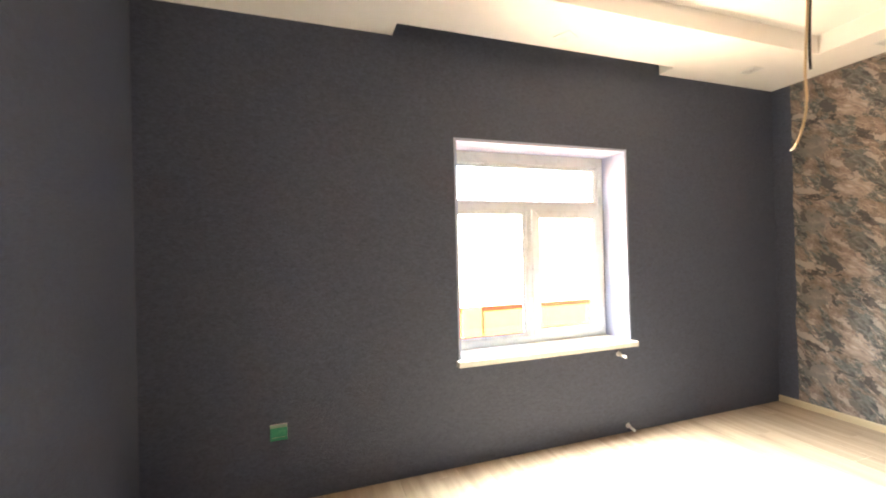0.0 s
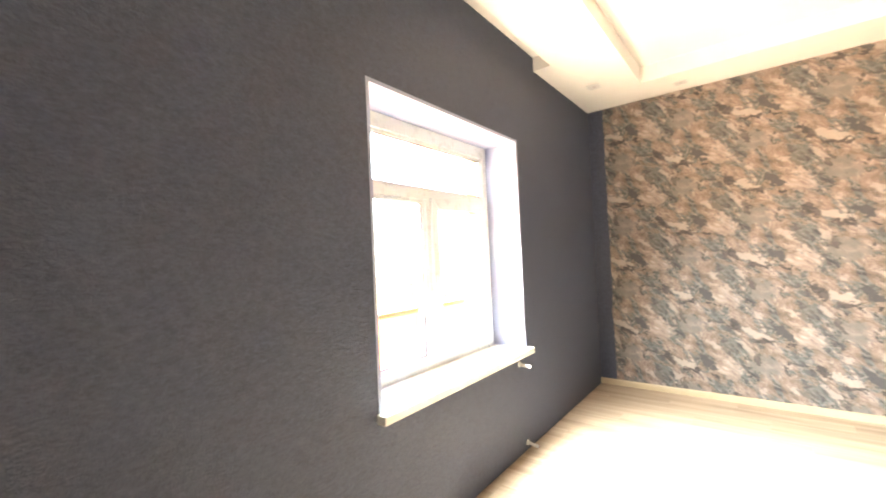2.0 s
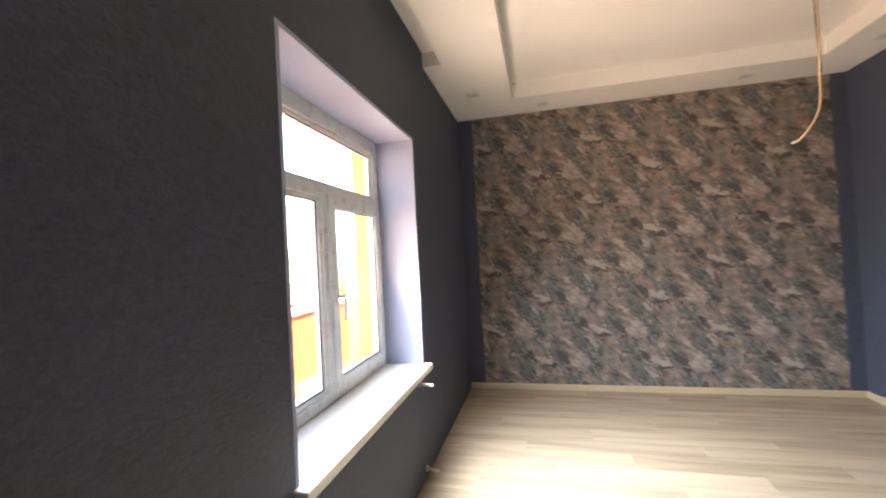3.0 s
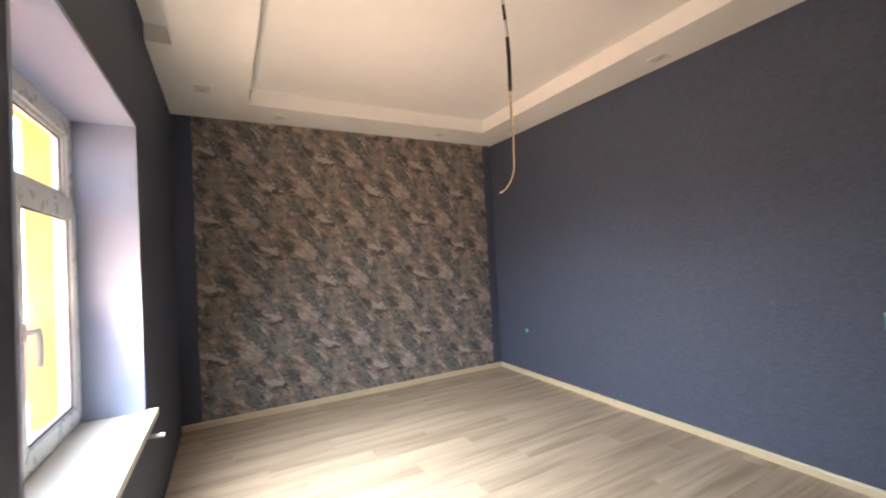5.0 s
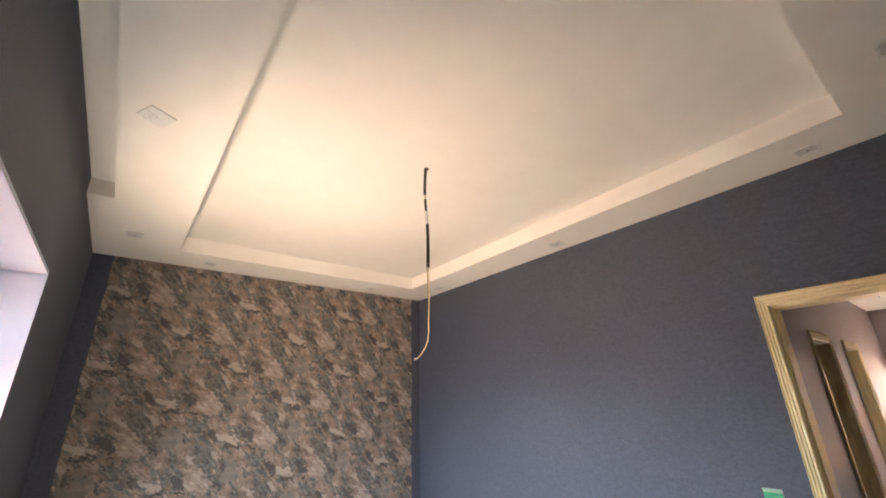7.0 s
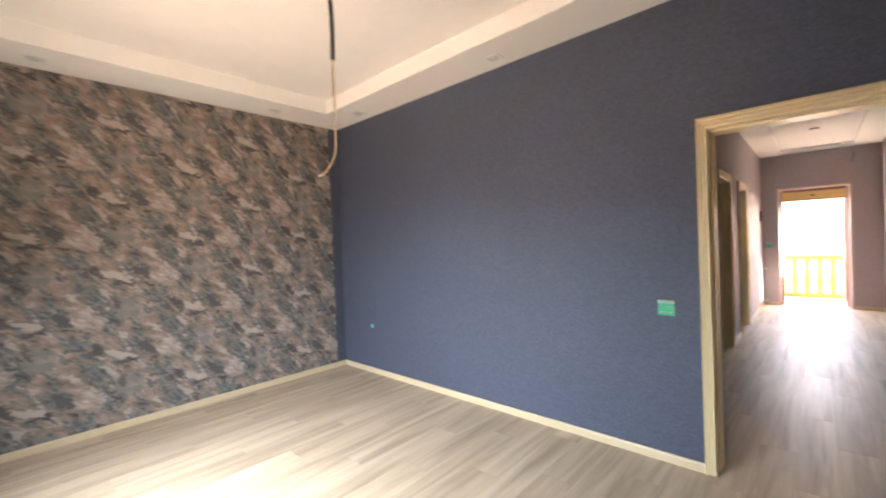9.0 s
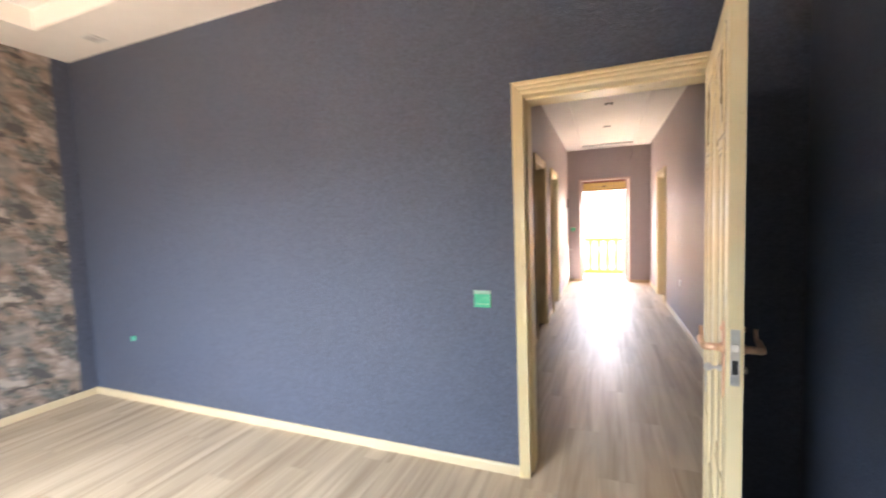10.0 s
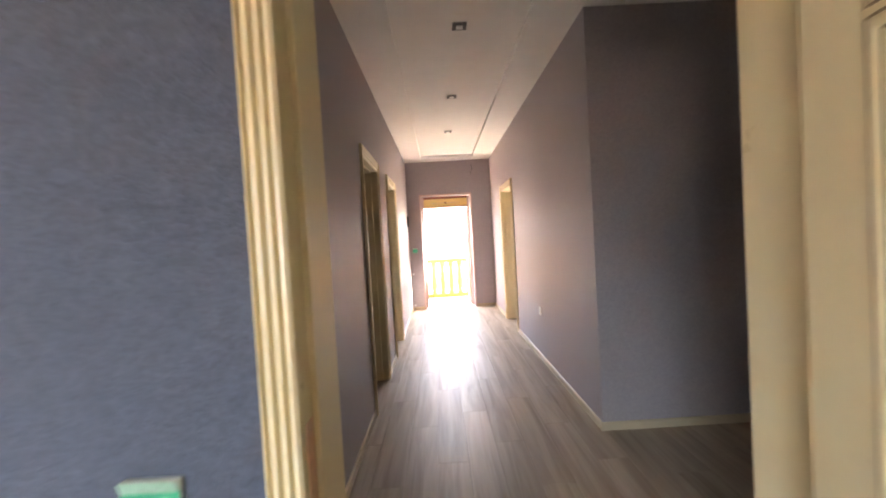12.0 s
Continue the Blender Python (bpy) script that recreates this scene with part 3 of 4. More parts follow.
# ---- doorways ----
def casing(name, opening, z, axis, face, out, width=0.085, label="", inner=None, depth=0.2, extra=True, lining=None):
    """Fluted architrave round a doorway plus its jamb lining. axis: the way the wall runs; face: the wall's surface; out: +1 or -1."""
    a0, a1 = opening
    top = 1.2
    t = thing(name, (0, 0, 0), label, "door frame", "", "structure")
    prof = [(0.0, 0.0), (0.0, 0.010), (0.008, 0.016), (0.018, 0.016), (0.022, 0.004), (0.027, 0.004), (0.031, 0.018), (0.043, 0.019), (0.047, 0.005), (0.052, 0.005),
            (0.056, 0.021), (0.068, 0.022), (0.072, 0.007), (0.076, 0.007), (0.080, 0.024), (0.085, 0.022), (0.085, 0.0)]
    prof = [(p * width / 0.085, q) for p, q in prof]
    def P(bm, a, d, zz):
        return bm.verts.new((a, face + out * d, zz) if axis == "x" else (face + out * d, a, zz))
    def strip(ends):
        bm = bmesh.new()
        rows = [[P(bm, *e(p, q)) for p, q in prof] for e in ends]
        n = len(prof)
        for i in range(n):
            bm.faces.new((rows[0][i], rows[0][(i + 1) % n], rows[1][(i + 1) % n], rows[1][i]))
        bm.faces.new(rows[0])
        bm.faces.new(rows[1])
        return bm
    W = width
    part("architrave", strip([lambda p, q: (a0 - p, q, 0.0), lambda p, q: (a0 - p, q, z + p * top)]), CREAM, t)
    part("architrave", strip([lambda p, q: (a1 + p, q, 0.0), lambda p, q: (a1 + p, q, z + p * top)]), CREAM, t)
    part("architrave_head", strip([lambda p, q: (a0 - p, q, z + p * top), lambda p, q: (a1 + p, q, z + p * top)]), CREAM, t)
    def B(a, b, d0, d1, zz0, zz1):
        d0, d1 = sorted((face - out * d0, face - out * d1))
        return boxed(a, b, d0, d1, zz0, zz1, bevel=0.002) if axis == "x" else boxed(d0, d1, a, b, zz0, zz1, bevel=0.002)
    part("jamb", B(a0 - 0.028, a0, 0.0, depth, 0, z), lining or CREAM, t)
    part("jamb", B(a1, a1 + 0.028, 0.0, depth, 0, z), lining or CREAM, t)
    part("jamb_head", B(a0 - 0.028, a1 + 0.028, 0.0, depth, z, z + 0.028), lining or CREAM, t)
    if extra:
        part("door_stop", B(a0, a0 + 0.012, 0.05, depth - 0.01, 0, z - 0.012), lining or CREAM, t)
        part("door_stop", B(a1 - 0.012, a1, 0.05, depth - 0.01, 0, z - 0.012), lining or CREAM, t)
        part("door_stop", B(a0, a1, 0.05, depth - 0.01, z - 0.012, z), lining or CREAM, t)
    return t


room_frame = casing("door_frame_1", (DX0, DX1), DZ, "x", YS, 1, 0.056, "cream lacquered door frame with fluted architrave")
part("strike_plate", boxed(DX1 - 0.002, DX1 + 0.001, YS - 0.047, YS - 0.012, 0.90, 1.10, bevel=0.0005), BRONZE, room_frame, "dark bronze strike plate")
for i, (d, ax, f, o) in enumerate(((D1, "y", HX1, -1), (D2, "y", HX1, -1), (D3, "y", HX0, 1))):
    casing("door_frame_%d" % (i + 2), d, 2.085, ax, f, o, 0.075, "cream door frame of an open hall doorway", depth=0.2, lining=CREAM)


# ---- room door ----
def arch_path(u0, u1, z0, zs, n=14):
    """A round-headed outline from z0 up to the springing zs."""
    c, r = (u0 + u1) / 2, (u1 - u0) / 2
    return [(u0, z0), (u1, z0)] + [(c + r * math.cos(math.pi * i / n), zs + r * 1.25 * math.sin(math.pi * i / n)) for i in range(n + 1)]


def shoulder_path(uo, uc, zb, zt, c, r, zs, n=8):
    """The corner panel beside the arch: straight outer, top and bottom edges, inner edge curved along the arch."""
    sgn = 1 if uc > uo else -1
    pts = [(uo, zb), (uo, zt), (uc, zt)]
    a0, a1 = 80, 12
    for i in range(n + 1):
        a = radians(a0 + (a1 - a0) * i / n)
        pts.append((c - sgn * r * math.cos(a), zs + r * 1.25 * math.sin(a)))
    pts.append((c - sgn * r, zb))
    return pts


def bead(pts, x, r, flat, mat, name, parent, label=""):
    dense = []
    n = len(pts)
    for i in range(n):
        a, b = Vector(pts[i]), Vector(pts[(i + 1) % n])
        d = (b - a).length
        dense.append(a)
        if d > 0.06:
            e = min(0.012, d / 4)
            dense.append(a + (b - a) * (e / d))
            dense.append(b - (b - a) * (e / d))
    bm = tube(bmesh.new(), [(x, p.x, p.y) for p in dense], r, 8, True, (1, 0, 0), flat)
    return part(name, bm, mat, parent, label, True)


def shrink(pts, d):
    w = max(p[0] for p in pts) - min(p[0] for p in pts)
    h = max(p[1] for p in pts) - min(p[1] for p in pts)
    m = Vector(((max(p[0] for p in pts) + min(p[0] for p in pts)) / 2, (max(p[1] for p in pts) + min(p[1] for p in pts)) / 2))
    return [(m.x + (p[0] - m.x) * (1 - 2 * d / w), m.y + (p[1] - m.y) * (1 - 2 * d / h)) for p in pts]


def scroll(cu, cz, s, flip, x):
    """A leafy S-scroll in low relief."""
    bm = bmesh.new()
    main = [(cu + flip * s * 0.30 * math.sin(t * 5.2) * (1 - 0.5 * t), cz + s * (1.05 - 2.1 * t)) for t in [i / 22 for i in range(23)]]
    tube(bm, [(x, u, z) for u, z in main], 0.0035, 6, False, (1, 0, 0), 0.9)
    for k, (du, dz, r) in enumerate(((0.28, 0.55, 0.17), (-0.26, 0.15, 0.15), (0.2, -0.35, 0.12), (-0.05, 0.85, 0.13))):
        loop = [(x, cu + flip * s * (du + r * math.cos(a) * (1 - a / 14)), cz + s * (dz + r * math.sin(a) * (1 - a / 14))) for a in [i * 0.55 for i in range(12)]]
        tube(bm, loop, 0.003, 6, False, (1, 0, 0), 0.9)
    return bm


def build_door():
    door = thing("door_1", (0, 0, 0), "cream lacquered panelled door, open, with arched mouldings", "door", "", "structure")
    door.matrix_world = pose(-0.444, -0.905, 0.006, 0, 0, -7.2)
    w, h, t = 0.795, 2.04, 0.04
    part("leaf", boxed(-t / 2, t / 2, 0, w, 0, h, bevel=0.0025), CREAM, door)
    for side in (1, -1):
        x = side * t / 2
        panels = []
        cL, cR = (0.122, 0.280), (0.553, 0.705)
        ua, ub = 0.322, 0.512
        c = (ua + ub) / 2
        zs = 1.70
        panels.append(arch_path(ua, ub, 0.42, zs))
        R = (ub - ua) / 2 + 0.042
        panels.append(shoulder_path(cL[0], c - 0.022, 1.66, 1.955, c, R, zs))
        panels.append(shoulder_path(cR[1], c + 0.022, 1.66, 1.955, c, R, zs))
        for col in (cL, cR):
            panels.append([(col[0], 0.62), (col[1], 0.62), (col[1], 1.625), (col[0], 1.625)])
            panels.append([(col[0], 0.17), (col[1], 0.17), (col[1], 0.585), (col[0], 0.585)])
        panels.append([(ua, 0.17), (ub, 0.17), (ub, 0.385), (ua, 0.385)])
        for i, p in enumerate(panels):
            m = bead(p, x, 0.0085, 0.75, CREAM, "moulding", door)
            # thin dark tubes along each bead put the groove's shade into colour
            bead(shrink(p, 0.0105), x, 0.0028, 0.45, GROOVE_SHADE, "groove", m, "brown line painted as groove shade")
            bead(shrink(p, -0.0105), x, 0.0022, 0.45, GROOVE_SHADE, "groove", m, "brown line painted as groove shade")
            bead(shrink(p, 0.020), x, 0.0065, 0.7, CREAM, "inner_moulding", m)
            bead(shrink(p, 0.0275), x, 0.002, 0.45, GROOVE_SHADE, "groove", m, "brown line painted as groove shade")
        for col, fl in ((cL, 1), (cR, -1)):
            # relief shade of the scroll is in its brown colour too
            part("ornament", scroll((col[0] + col[1]) / 2 - fl * 0.012, 1.80, 0.105, fl, x + side * 0.001), GROOVE_SHADE, door, "carved scroll in low relief, in groove-shade brown", True)
    # lock case on the edge
    lock = part("lock_plate", boxed(-0.0115, 0.0115, w - 0.001, w + 0.0022, 0.922, 1.084, bevel=0.001), STEEL, door, "brushed steel lock faceplate")
    part("latch_bolt", prism(bmesh.new(), [(-0.007, w), (0.007, w), (0.007, w + 0.004), (-0.007, w + 0.012)], 2, 1.022, 1.042), STEEL, lock)
    part("bolt_slot", boxed(-0.007, 0.007, w + 0.002, w + 0.0030, 0.955, 0.995), DARK, lock)
    for z in (0.93, 1.076):
        part("screw", cyl(bmesh.new(), (0, w + 0.001, z), (0, w + 0.0035, z), 0.0035, seg=12), STEEL, lock)
    for side in (1, -1):
        x0 = side * t / 2
        uh = 0.742
        plate = [(uh + 0.019 * math.cos(a) * (1 if abs(math.sin(a)) < 0.9 else 0.8), 0.978 + 0.116 * math.copysign(abs(math.sin(a)) ** 0.6, math.sin(a))) for a in [2 * math.pi * i / 28 for i in range(28)]]
        lo, hi = sorted((x0, x0 + side * 0.006))
        b = prism(bmesh.new(), plate, 0, lo, hi)
        hnd = part("handle", b, BRONZE, door, "rose-bronze lever handle on long plate")
        tip = cyl(bmesh.new(), (x0, uh, 1.074), (x0 + side * 0.012, uh, 1.074), 0.013, 0.006)
        part("finial", tip, BRONZE, hnd, "", True)
        lev = cyl(bmesh.new(), (x0, uh, 1.015), (x0 + side * 0.050, uh, 1.015), 0.011)
        cyl(lev, (x0 + side * 0.006, uh, 1.015), (x0 + side * 0.012, uh, 1.015), 0.017, 0.014)
        grip = [(0.006, 1.015), (-0.010, 1.015), (-0.030, 1.0145), (-0.052, 1.014), (-0.072, 1.0145), (-0.088, 1.018), (-0.100, 1.026), (-0.108, 1.037), (-0.112, 1.050)]
        tube(lev, [(x0 + side * (0.050 + 0.006 * math.sin(3.0 * i / 8)), uh + du, z) for i, (du, z) in enumerate(grip[:6])], 0.0095, 10)
        tube(lev, [(x0 + side * 0.052, uh + du, z) for du, z in grip[5:]], 0.0062, 10)
        part("lever", lev, BRONZE, hnd, "", True)
        cylnd = cyl(bmesh.new(), (x0, uh, 0.952), (x0 + side * 0.016, uh, 0.952), 0.0095)
        part("cylinder", cylnd, STEEL, hnd, "", True)
        if side == 1:
            k = boxed(x0 + 0.014, x0 + 0.034, uh - 0.0015, uh + 0.0015, 0.948, 0.956)
            cyl(k, (x0 + 0.04, uh - 0.0016, 0.952), (x0 + 0.04, uh + 0.0016, 0.952), 0.012)
            key = part("key", k, STEEL, hnd, "steel key left in the lock")
            ring = tube(bmesh.new(), [(x0 + 0.046, uh + 0.012 * math.cos(a), 0.939 + 0.012 * math.sin(a)) for a in [i * 2 * math.pi / 16 for i in range(16)]], 0.0012, 6, True, (1, 0, 0))
            kb = cyl(ring, (x0 + 0.044, uh - 0.002, 0.914), (x0 + 0.048, uh - 0.002, 0.914), 0.012)
            box(kb, x0 + 0.0445, x0 + 0.0475, uh - 0.007, uh + 0.002, 0.872, 0.906)
            part("spare_key", kb, STEEL, hnd, "second key hanging from a ring", True)
    return door


build_door()


# ---- switches, sockets and small fittings on the walls ----
def film_plate(name, loc, turn, label, category):
    """A square switch plate still under its green protective film, flap at the top. Built facing -y."""
    t = thing(name, loc, label, category)
    s = 0.047
    part("plate", boxed(-s, s, -0.010, 0, -s, s, bevel=0.003), UPVC, t)
    f = bmesh.new()
    g = 8
    grid = [[f.verts.new((-s + 2 * s * i / g, -0.0118 - 0.0012 * noise.noise((i * 0.9, j * 0.9, loc[0])), -s + 2 * s * j / g * 0.80)) for j in range(g + 1)] for i in range(g + 1)]
    for i in range(g):
        for j in range(g):
            f.faces.new((grid[i][j], grid[i + 1][j], grid[i + 1][j + 1], grid[i][j + 1]))
    bmesh.ops.solidify(f, geom=f.faces[:], thickness=0.0006)
    part("film", f, GREEN, t, "green protective film")
    fl = bmesh.new()
    a = [fl.verts.new(p) for p in ((-s, -0.0125, s * 0.6), (s, -0.0125, s * 0.6), (s * 0.92, -0.020, s * 1.02), (-s * 1.03, -0.016, s * 1.02))]
    fl.faces.new(a)
    bmesh.ops.solidify(fl, geom=fl.faces[:], thickness=0.0008)
    part("film_flap", fl, PALE_GREEN, t, "pale lifted film flap")
    part("rocker_line", boxed(-s * 0.8, s * 0.8, -0.0140, -0.0132, -s * 0.62, -s * 0.56), PALE_GREEN, t)
    t.matrix_world = Matrix.Translation(loc) @ pose(0, 0, 0, 0, 0, turn)
    return t


film_plate("light_switch", (0.628, YS, 0.989), 180, "light switch under green protective film on navy wall", "switch")
film_plate("wall_socket", (-0.099, YN, 0.428), 0, "wall socket under green protective film on navy wall", "socket")
film_plate("light_switch", (0.63, HY, 1.17), 180, "light switch under green film on hall end wall", "switch")

t = thing("socket_box", (3.68, YS, 0.54), "open round wall box with green cover on navy wall", "socket box")
part("rim", cyl(bmesh.new(), (0, -0.004, 0), (0, 0.004, 0), 0.036, seg=24), NAVY, t)
part("cover", cyl(bmesh.new(), (0, 0.003, 0), (0, 0.010, 0), 0.022, seg=20), GREEN, t, "small green plastic cover")

t = thing("wall_socket", (HX0, -4.68, 0.54), "small white wall socket on grey hall wall", "socket")
part("plate", boxed(0, 0.009, -0.043, 0.043, -0.043, 0.043, bevel=0.003), UPVC, t)
part("insert", boxed(0.009, 0.011, -0.026, 0.026, -0.026, 0.026, bevel=0.0008), UPVC, t)
part("hole", cyl(bmesh.new(), (0.010, -0.009, 0), (0.0118, -0.009, 0), 0.003, seg=10), DARK, t)
part("hole", cyl(bmesh.new(), (0.010, 0.009, 0), (0.0118, 0.009, 0), 0.003, seg=10), DARK, t)

t = thing("intercom_panel", (HX1, -8.05, 1.74), "small black panel on grey hall wall by entrance", "panel")
part("body", boxed(-0.025, 0, -0.06, 0.06, -0.10, 0.10, bevel=0.006), BLACK, t)
part("screen", boxed(-0.0275, -0.025, -0.045, 0.045, -0.01, 0.08), DARK, t)


def pipe_stub(loc, out, label):
    t = thing("pipe_stub", loc, label, "pipe", "radiator pipe ends")
    d = Vector(out)
    part("pipe", cyl(bmesh.new(), (0, 0, 0), d, 0.0105, seg=16), UPVC, t, "", True)
    part("cap", cyl(bmesh.new(), d * 0.86, d * 1.02, 0.0125, 0.011, seg=16), UPVC, t, "", True)
    part("collar", cyl(bmesh.new(), (0, 0, 0), d.normalized() * 0.006, 0.02, seg=20), UPVC, t)


pipe_stub((2.395, YN, 0.628), (-0.012, -0.095, -0.004), "capped white heating pipe end sticking out under window")
pipe_stub((2.47, YN, 0.052), (-0.012, -0.085, -0.006), "capped white heating pipe end near floor")
pipe_stub((0.69, HY, 0.71), (0.0, 0.09, 0.0), "capped white heating pipe end on hall end wall")
pipe_stub((0.69, HY, 0.09), (0.0, 0.09, 0.0), "capped white heating pipe end on hall end wall")


# ---- ceiling fittings ----
def spot_cover(loc):
    t = thing("recessed_spotlight", loc, "square white recessed spotlight housing in ceiling, no lamp", "ceiling light", "recessed ceiling spotlights")
    s, w = 0.058, 0.012
    for nm, bx in (("bezel", (-s, s, -s, -s + w)), ("bezel", (-s, s, s - w, s)), ("bezel", (-s, -s + w, -s + w, s - w)), ("bezel", (s - w, s, -s + w, s - w))):
        part(nm, boxed(bx[0], bx[1], bx[2], bx[3], -0.007, 0, bevel=0.002), UPVC, t)
    part("cover", boxed(-s + w, s - w, -s + w, s - w, -0.0035, 0.0), SHADE, t, "greyish inner cover")
    part("socket_ring", cyl(bmesh.new(), (0, 0, -0.006), (0, 0, -0.003), 0.021, 0.024, seg=24), SHADE, t, "", True)
    part("socket_hole", cyl(bmesh.new(), (0, 0, -0.0072), (0, 0, -0.0055), 0.009, seg=16), SOCKET, t)
    return t


blank = thing("spotlight_cover", (1.755, 2.305, ZC), "square white blanking plate over a ceiling spotlight opening", "cover plate")
part("plate", boxed(-0.062, 0.062, -0.062, 0.062, -0.006, 0, bevel=0.0025), UPVC, blank)
blank.rotation_euler = (0, 0, radians(27))
part("pin_hole", cyl(bmesh.new(), (0, 0.0, -0.0072), (0, 0.0, -0.0055), 0.006, seg=14), SHADE, blank)
first = spot_cover((1.75, -0.765, ZC))
SPOTS = [(3.56, 2.325, ZC), (4.03, 1.70, ZC), (4.01, -0.05, ZC), (3.55, -0.755, ZC), (-0.07, -0.765, ZC), (-0.51, -0.07, ZC),
         ]
for p in SPOTS:
    copy_thing(first, Matrix.Translation(p))


def hall_spot(loc):
    t = thing("recessed_spotlight", loc, "square grey recessed spotlight with white lamp in hall ceiling", "ceiling light", "hall ceiling spotlights")
    s = 0.052
    part("bezel", boxed(-s, s, -s, s, -0.008, 0, bevel=0.002), RUBBER, t, "dark grey square bezel")
    part("lamp", boxed(-0.024, 0.024, -0.03, 0.018, -0.013, -0.008, bevel=0.002), UPVC, t, "small white unlit lamp")
    return t


hall_first = hall_spot((-0.09, -3.27, ZC + 0.032))
for p in ((-0.08, -4.74, ZC + 0.032), (-0.07, -6.2, ZC + 0.032)):
    copy_thing(hall_first, Matrix.Translation(p))

t = thing("hanging_wire", (1.572, 0.826, ZT), "electric wire hanging from ceiling, black sleeves and bare ends", "wire")
part("ceiling_hook", box(cyl(bmesh.new(), (0, 0, -0.004), (0, 0, 0), 0.016, seg=18), -0.004, 0.03, -0.004, 0.004, -0.010, -0.003), BLACK, t, "black clip on the ceiling")
def sway(z, k=0.0):
    d = -z
    return (0.006 * math.sin(d * 5 + k) + 0.004 * math.sin(d * 11) + 0.002 * d, 0.006 * math.cos(d * 4.1 + k) + 0.004 * math.sin(d * 9) + 0.003 * d, z)
def run(z0, z1, r, n=10, k=0.0, seg=10, off=(0, 0)):
    return tube(bmesh.new(), [(sway(z)[0] + off[0], sway(z)[1] + off[1], z) for z in [z0 + (z1 - z0) * i / n for i in range(n + 1)]], r, seg, False, (1, 0, 0))
part("sleeve", run(-0.002, -0.20, 0.0095), BLACK, t, "black corrugated sleeve", True)
part("foil_wrap", run(-0.19, -0.235, 0.008, 4), STEEL, t, "", True)
part("sleeve", run(-0.23, -0.325, 0.0085, 6), BLACK, t, "", True)
part("tape", run(-0.318, -0.42, 0.0095, 6), TAPE, t, "white insulating tape", True)
part("sleeve", run(-0.41, -0.70, 0.0105), BLACK, t, "thick black sleeve", True)
part("strand", run(-0.69, -1.02, 0.0042, 10, 0, 8, (0.006, -0.003)), BLACK, t, "thin dark strand", True)
end = [(sway(-0.69 - 0.05 * i)[0] - 0.004, sway(-0.69 - 0.05 * i)[1] + 0.004 - 0.006 * math.sin(i * 0.5), -0.69 - 0.05 * i) for i in range(8)]
e = end[-1]
end += [(e[0] + 0.002, e[1] - 0.002, e[2] - 0.06), (e[0] + 0.006, e[1] + 0.004, e[2] - 0.11), (e[0] + 0.014, e[1] + 0.018, e[2] - 0.15), (e[0] + 0.026, e[1] + 0.038, e[2] - 0.185), (e[0] + 0.036, e[1] + 0.056, e[2] - 0.205)]
part("strand", tube(bmesh.new(), end, 0.0038, 8, False, (1, 0, 0)), COPPER, t, "pale insulated strand curling at its end", True)
tipa, tipb = Vector(end[-1]), Vector(end[-1]) + Vector((0.010, 0.015, -0.004))
part("bare_end", cyl(bmesh.new(), tipa, tipb, 0.0045, seg=10), TAPE, t, "white stripped tip", True)

t = thing("loose_wire", (-0.56, HY, 2.80), "thin dark wire hanging on hall end wall", "wire")
part("strand", tube(bmesh.new(), [(0, 0.004, 0.03), (-0.006, 0.012, -0.03), (-0.004, 0.014, -0.10), (0.012, 0.012, -0.16), (0.02, 0.010, -0.19)], 0.004, 8), BLACK, t, "", True)


# ---- entrance at the hall's end ----
ent = thing("door_2", (0, 0, 0), "entrance doorway with pale yellow transom panel and dark metal leaf opened outwards", "door", "", "structure")
for nm, b in (("frame_jamb", (EX0 - 0.03, EX0, HY - 0.02, HY + 0.012, 0, EZ + 0.03)), ("frame_jamb", (EX1, EX1 + 0.03, HY - 0.02, HY + 0.012, 0, EZ + 0.03)), ("frame_head", (EX0, EX1, HY - 0.02, HY + 0.012, EZ, EZ + 0.03))):
    part(nm, boxed(*b, bevel=0.003), PINK, ent, "pale pinkish door lining")
for nm, b in (("inner_jamb", (EX0, EX0 + 0.045, HY - 0.30, HY - 0.24, 0, EZ)), ("inner_jamb", (EX1 - 0.045, EX1, HY - 0.30, HY - 0.24, 0, EZ)), ("inner_head", (EX0 + 0.045, EX1 - 0.045, HY - 0.30, HY - 0.24, EZ - 0.045, EZ)), ("transom_bar", (EX0 + 0.045, EX1 - 0.045, HY - 0.30, HY - 0.24, 2.0, 2.025))):
    part(nm, boxed(*b, bevel=0.003), PINK if "jamb" in nm else ROOF, ent)
tp = part("transom_panel", boxed(EX0 + 0.045, EX1 - 0.045, HY - 0.285, HY - 0.262, 2.025, EZ - 0.045, bevel=0.003), PALE_YELLOW, ent, "pale yellow transom panel")
part("emblem", boxed(-0.045, 0.005, HY - 0.262, HY - 0.256, 2.085, 2.115, bevel=0.004), ROOF, tp, "small dark emblem")
part("emblem_bar", boxed(-0.30, 0.26, HY - 0.262, HY - 0.258, 2.096, 2.104), PINK, tp)
lf = part("leaf", boxed(EX0 + 0.01, EX0 + 0.06, HY - 1.16, HY - 0.31, 0.01, 1.995, bevel=0.004), ROOF, ent, "dark brown metal door leaf")
part("panel", boxed(EX0 + 0.06, EX0 + 0.068, HY - 1.06, HY - 0.42, 1.1, 1.85, bevel=0.003), ROOF, lf)
part("panel", boxed(EX0 + 0.06, EX0 + 0.068, HY - 1.06, HY - 0.42, 0.15, 0.95, bevel=0.003), ROOF, lf)
part("threshold", boxed(EX0, EX1, HY - 0.36, HY - 0.004, -0.01, 0.004, bevel=0.002), GROUND, ent)

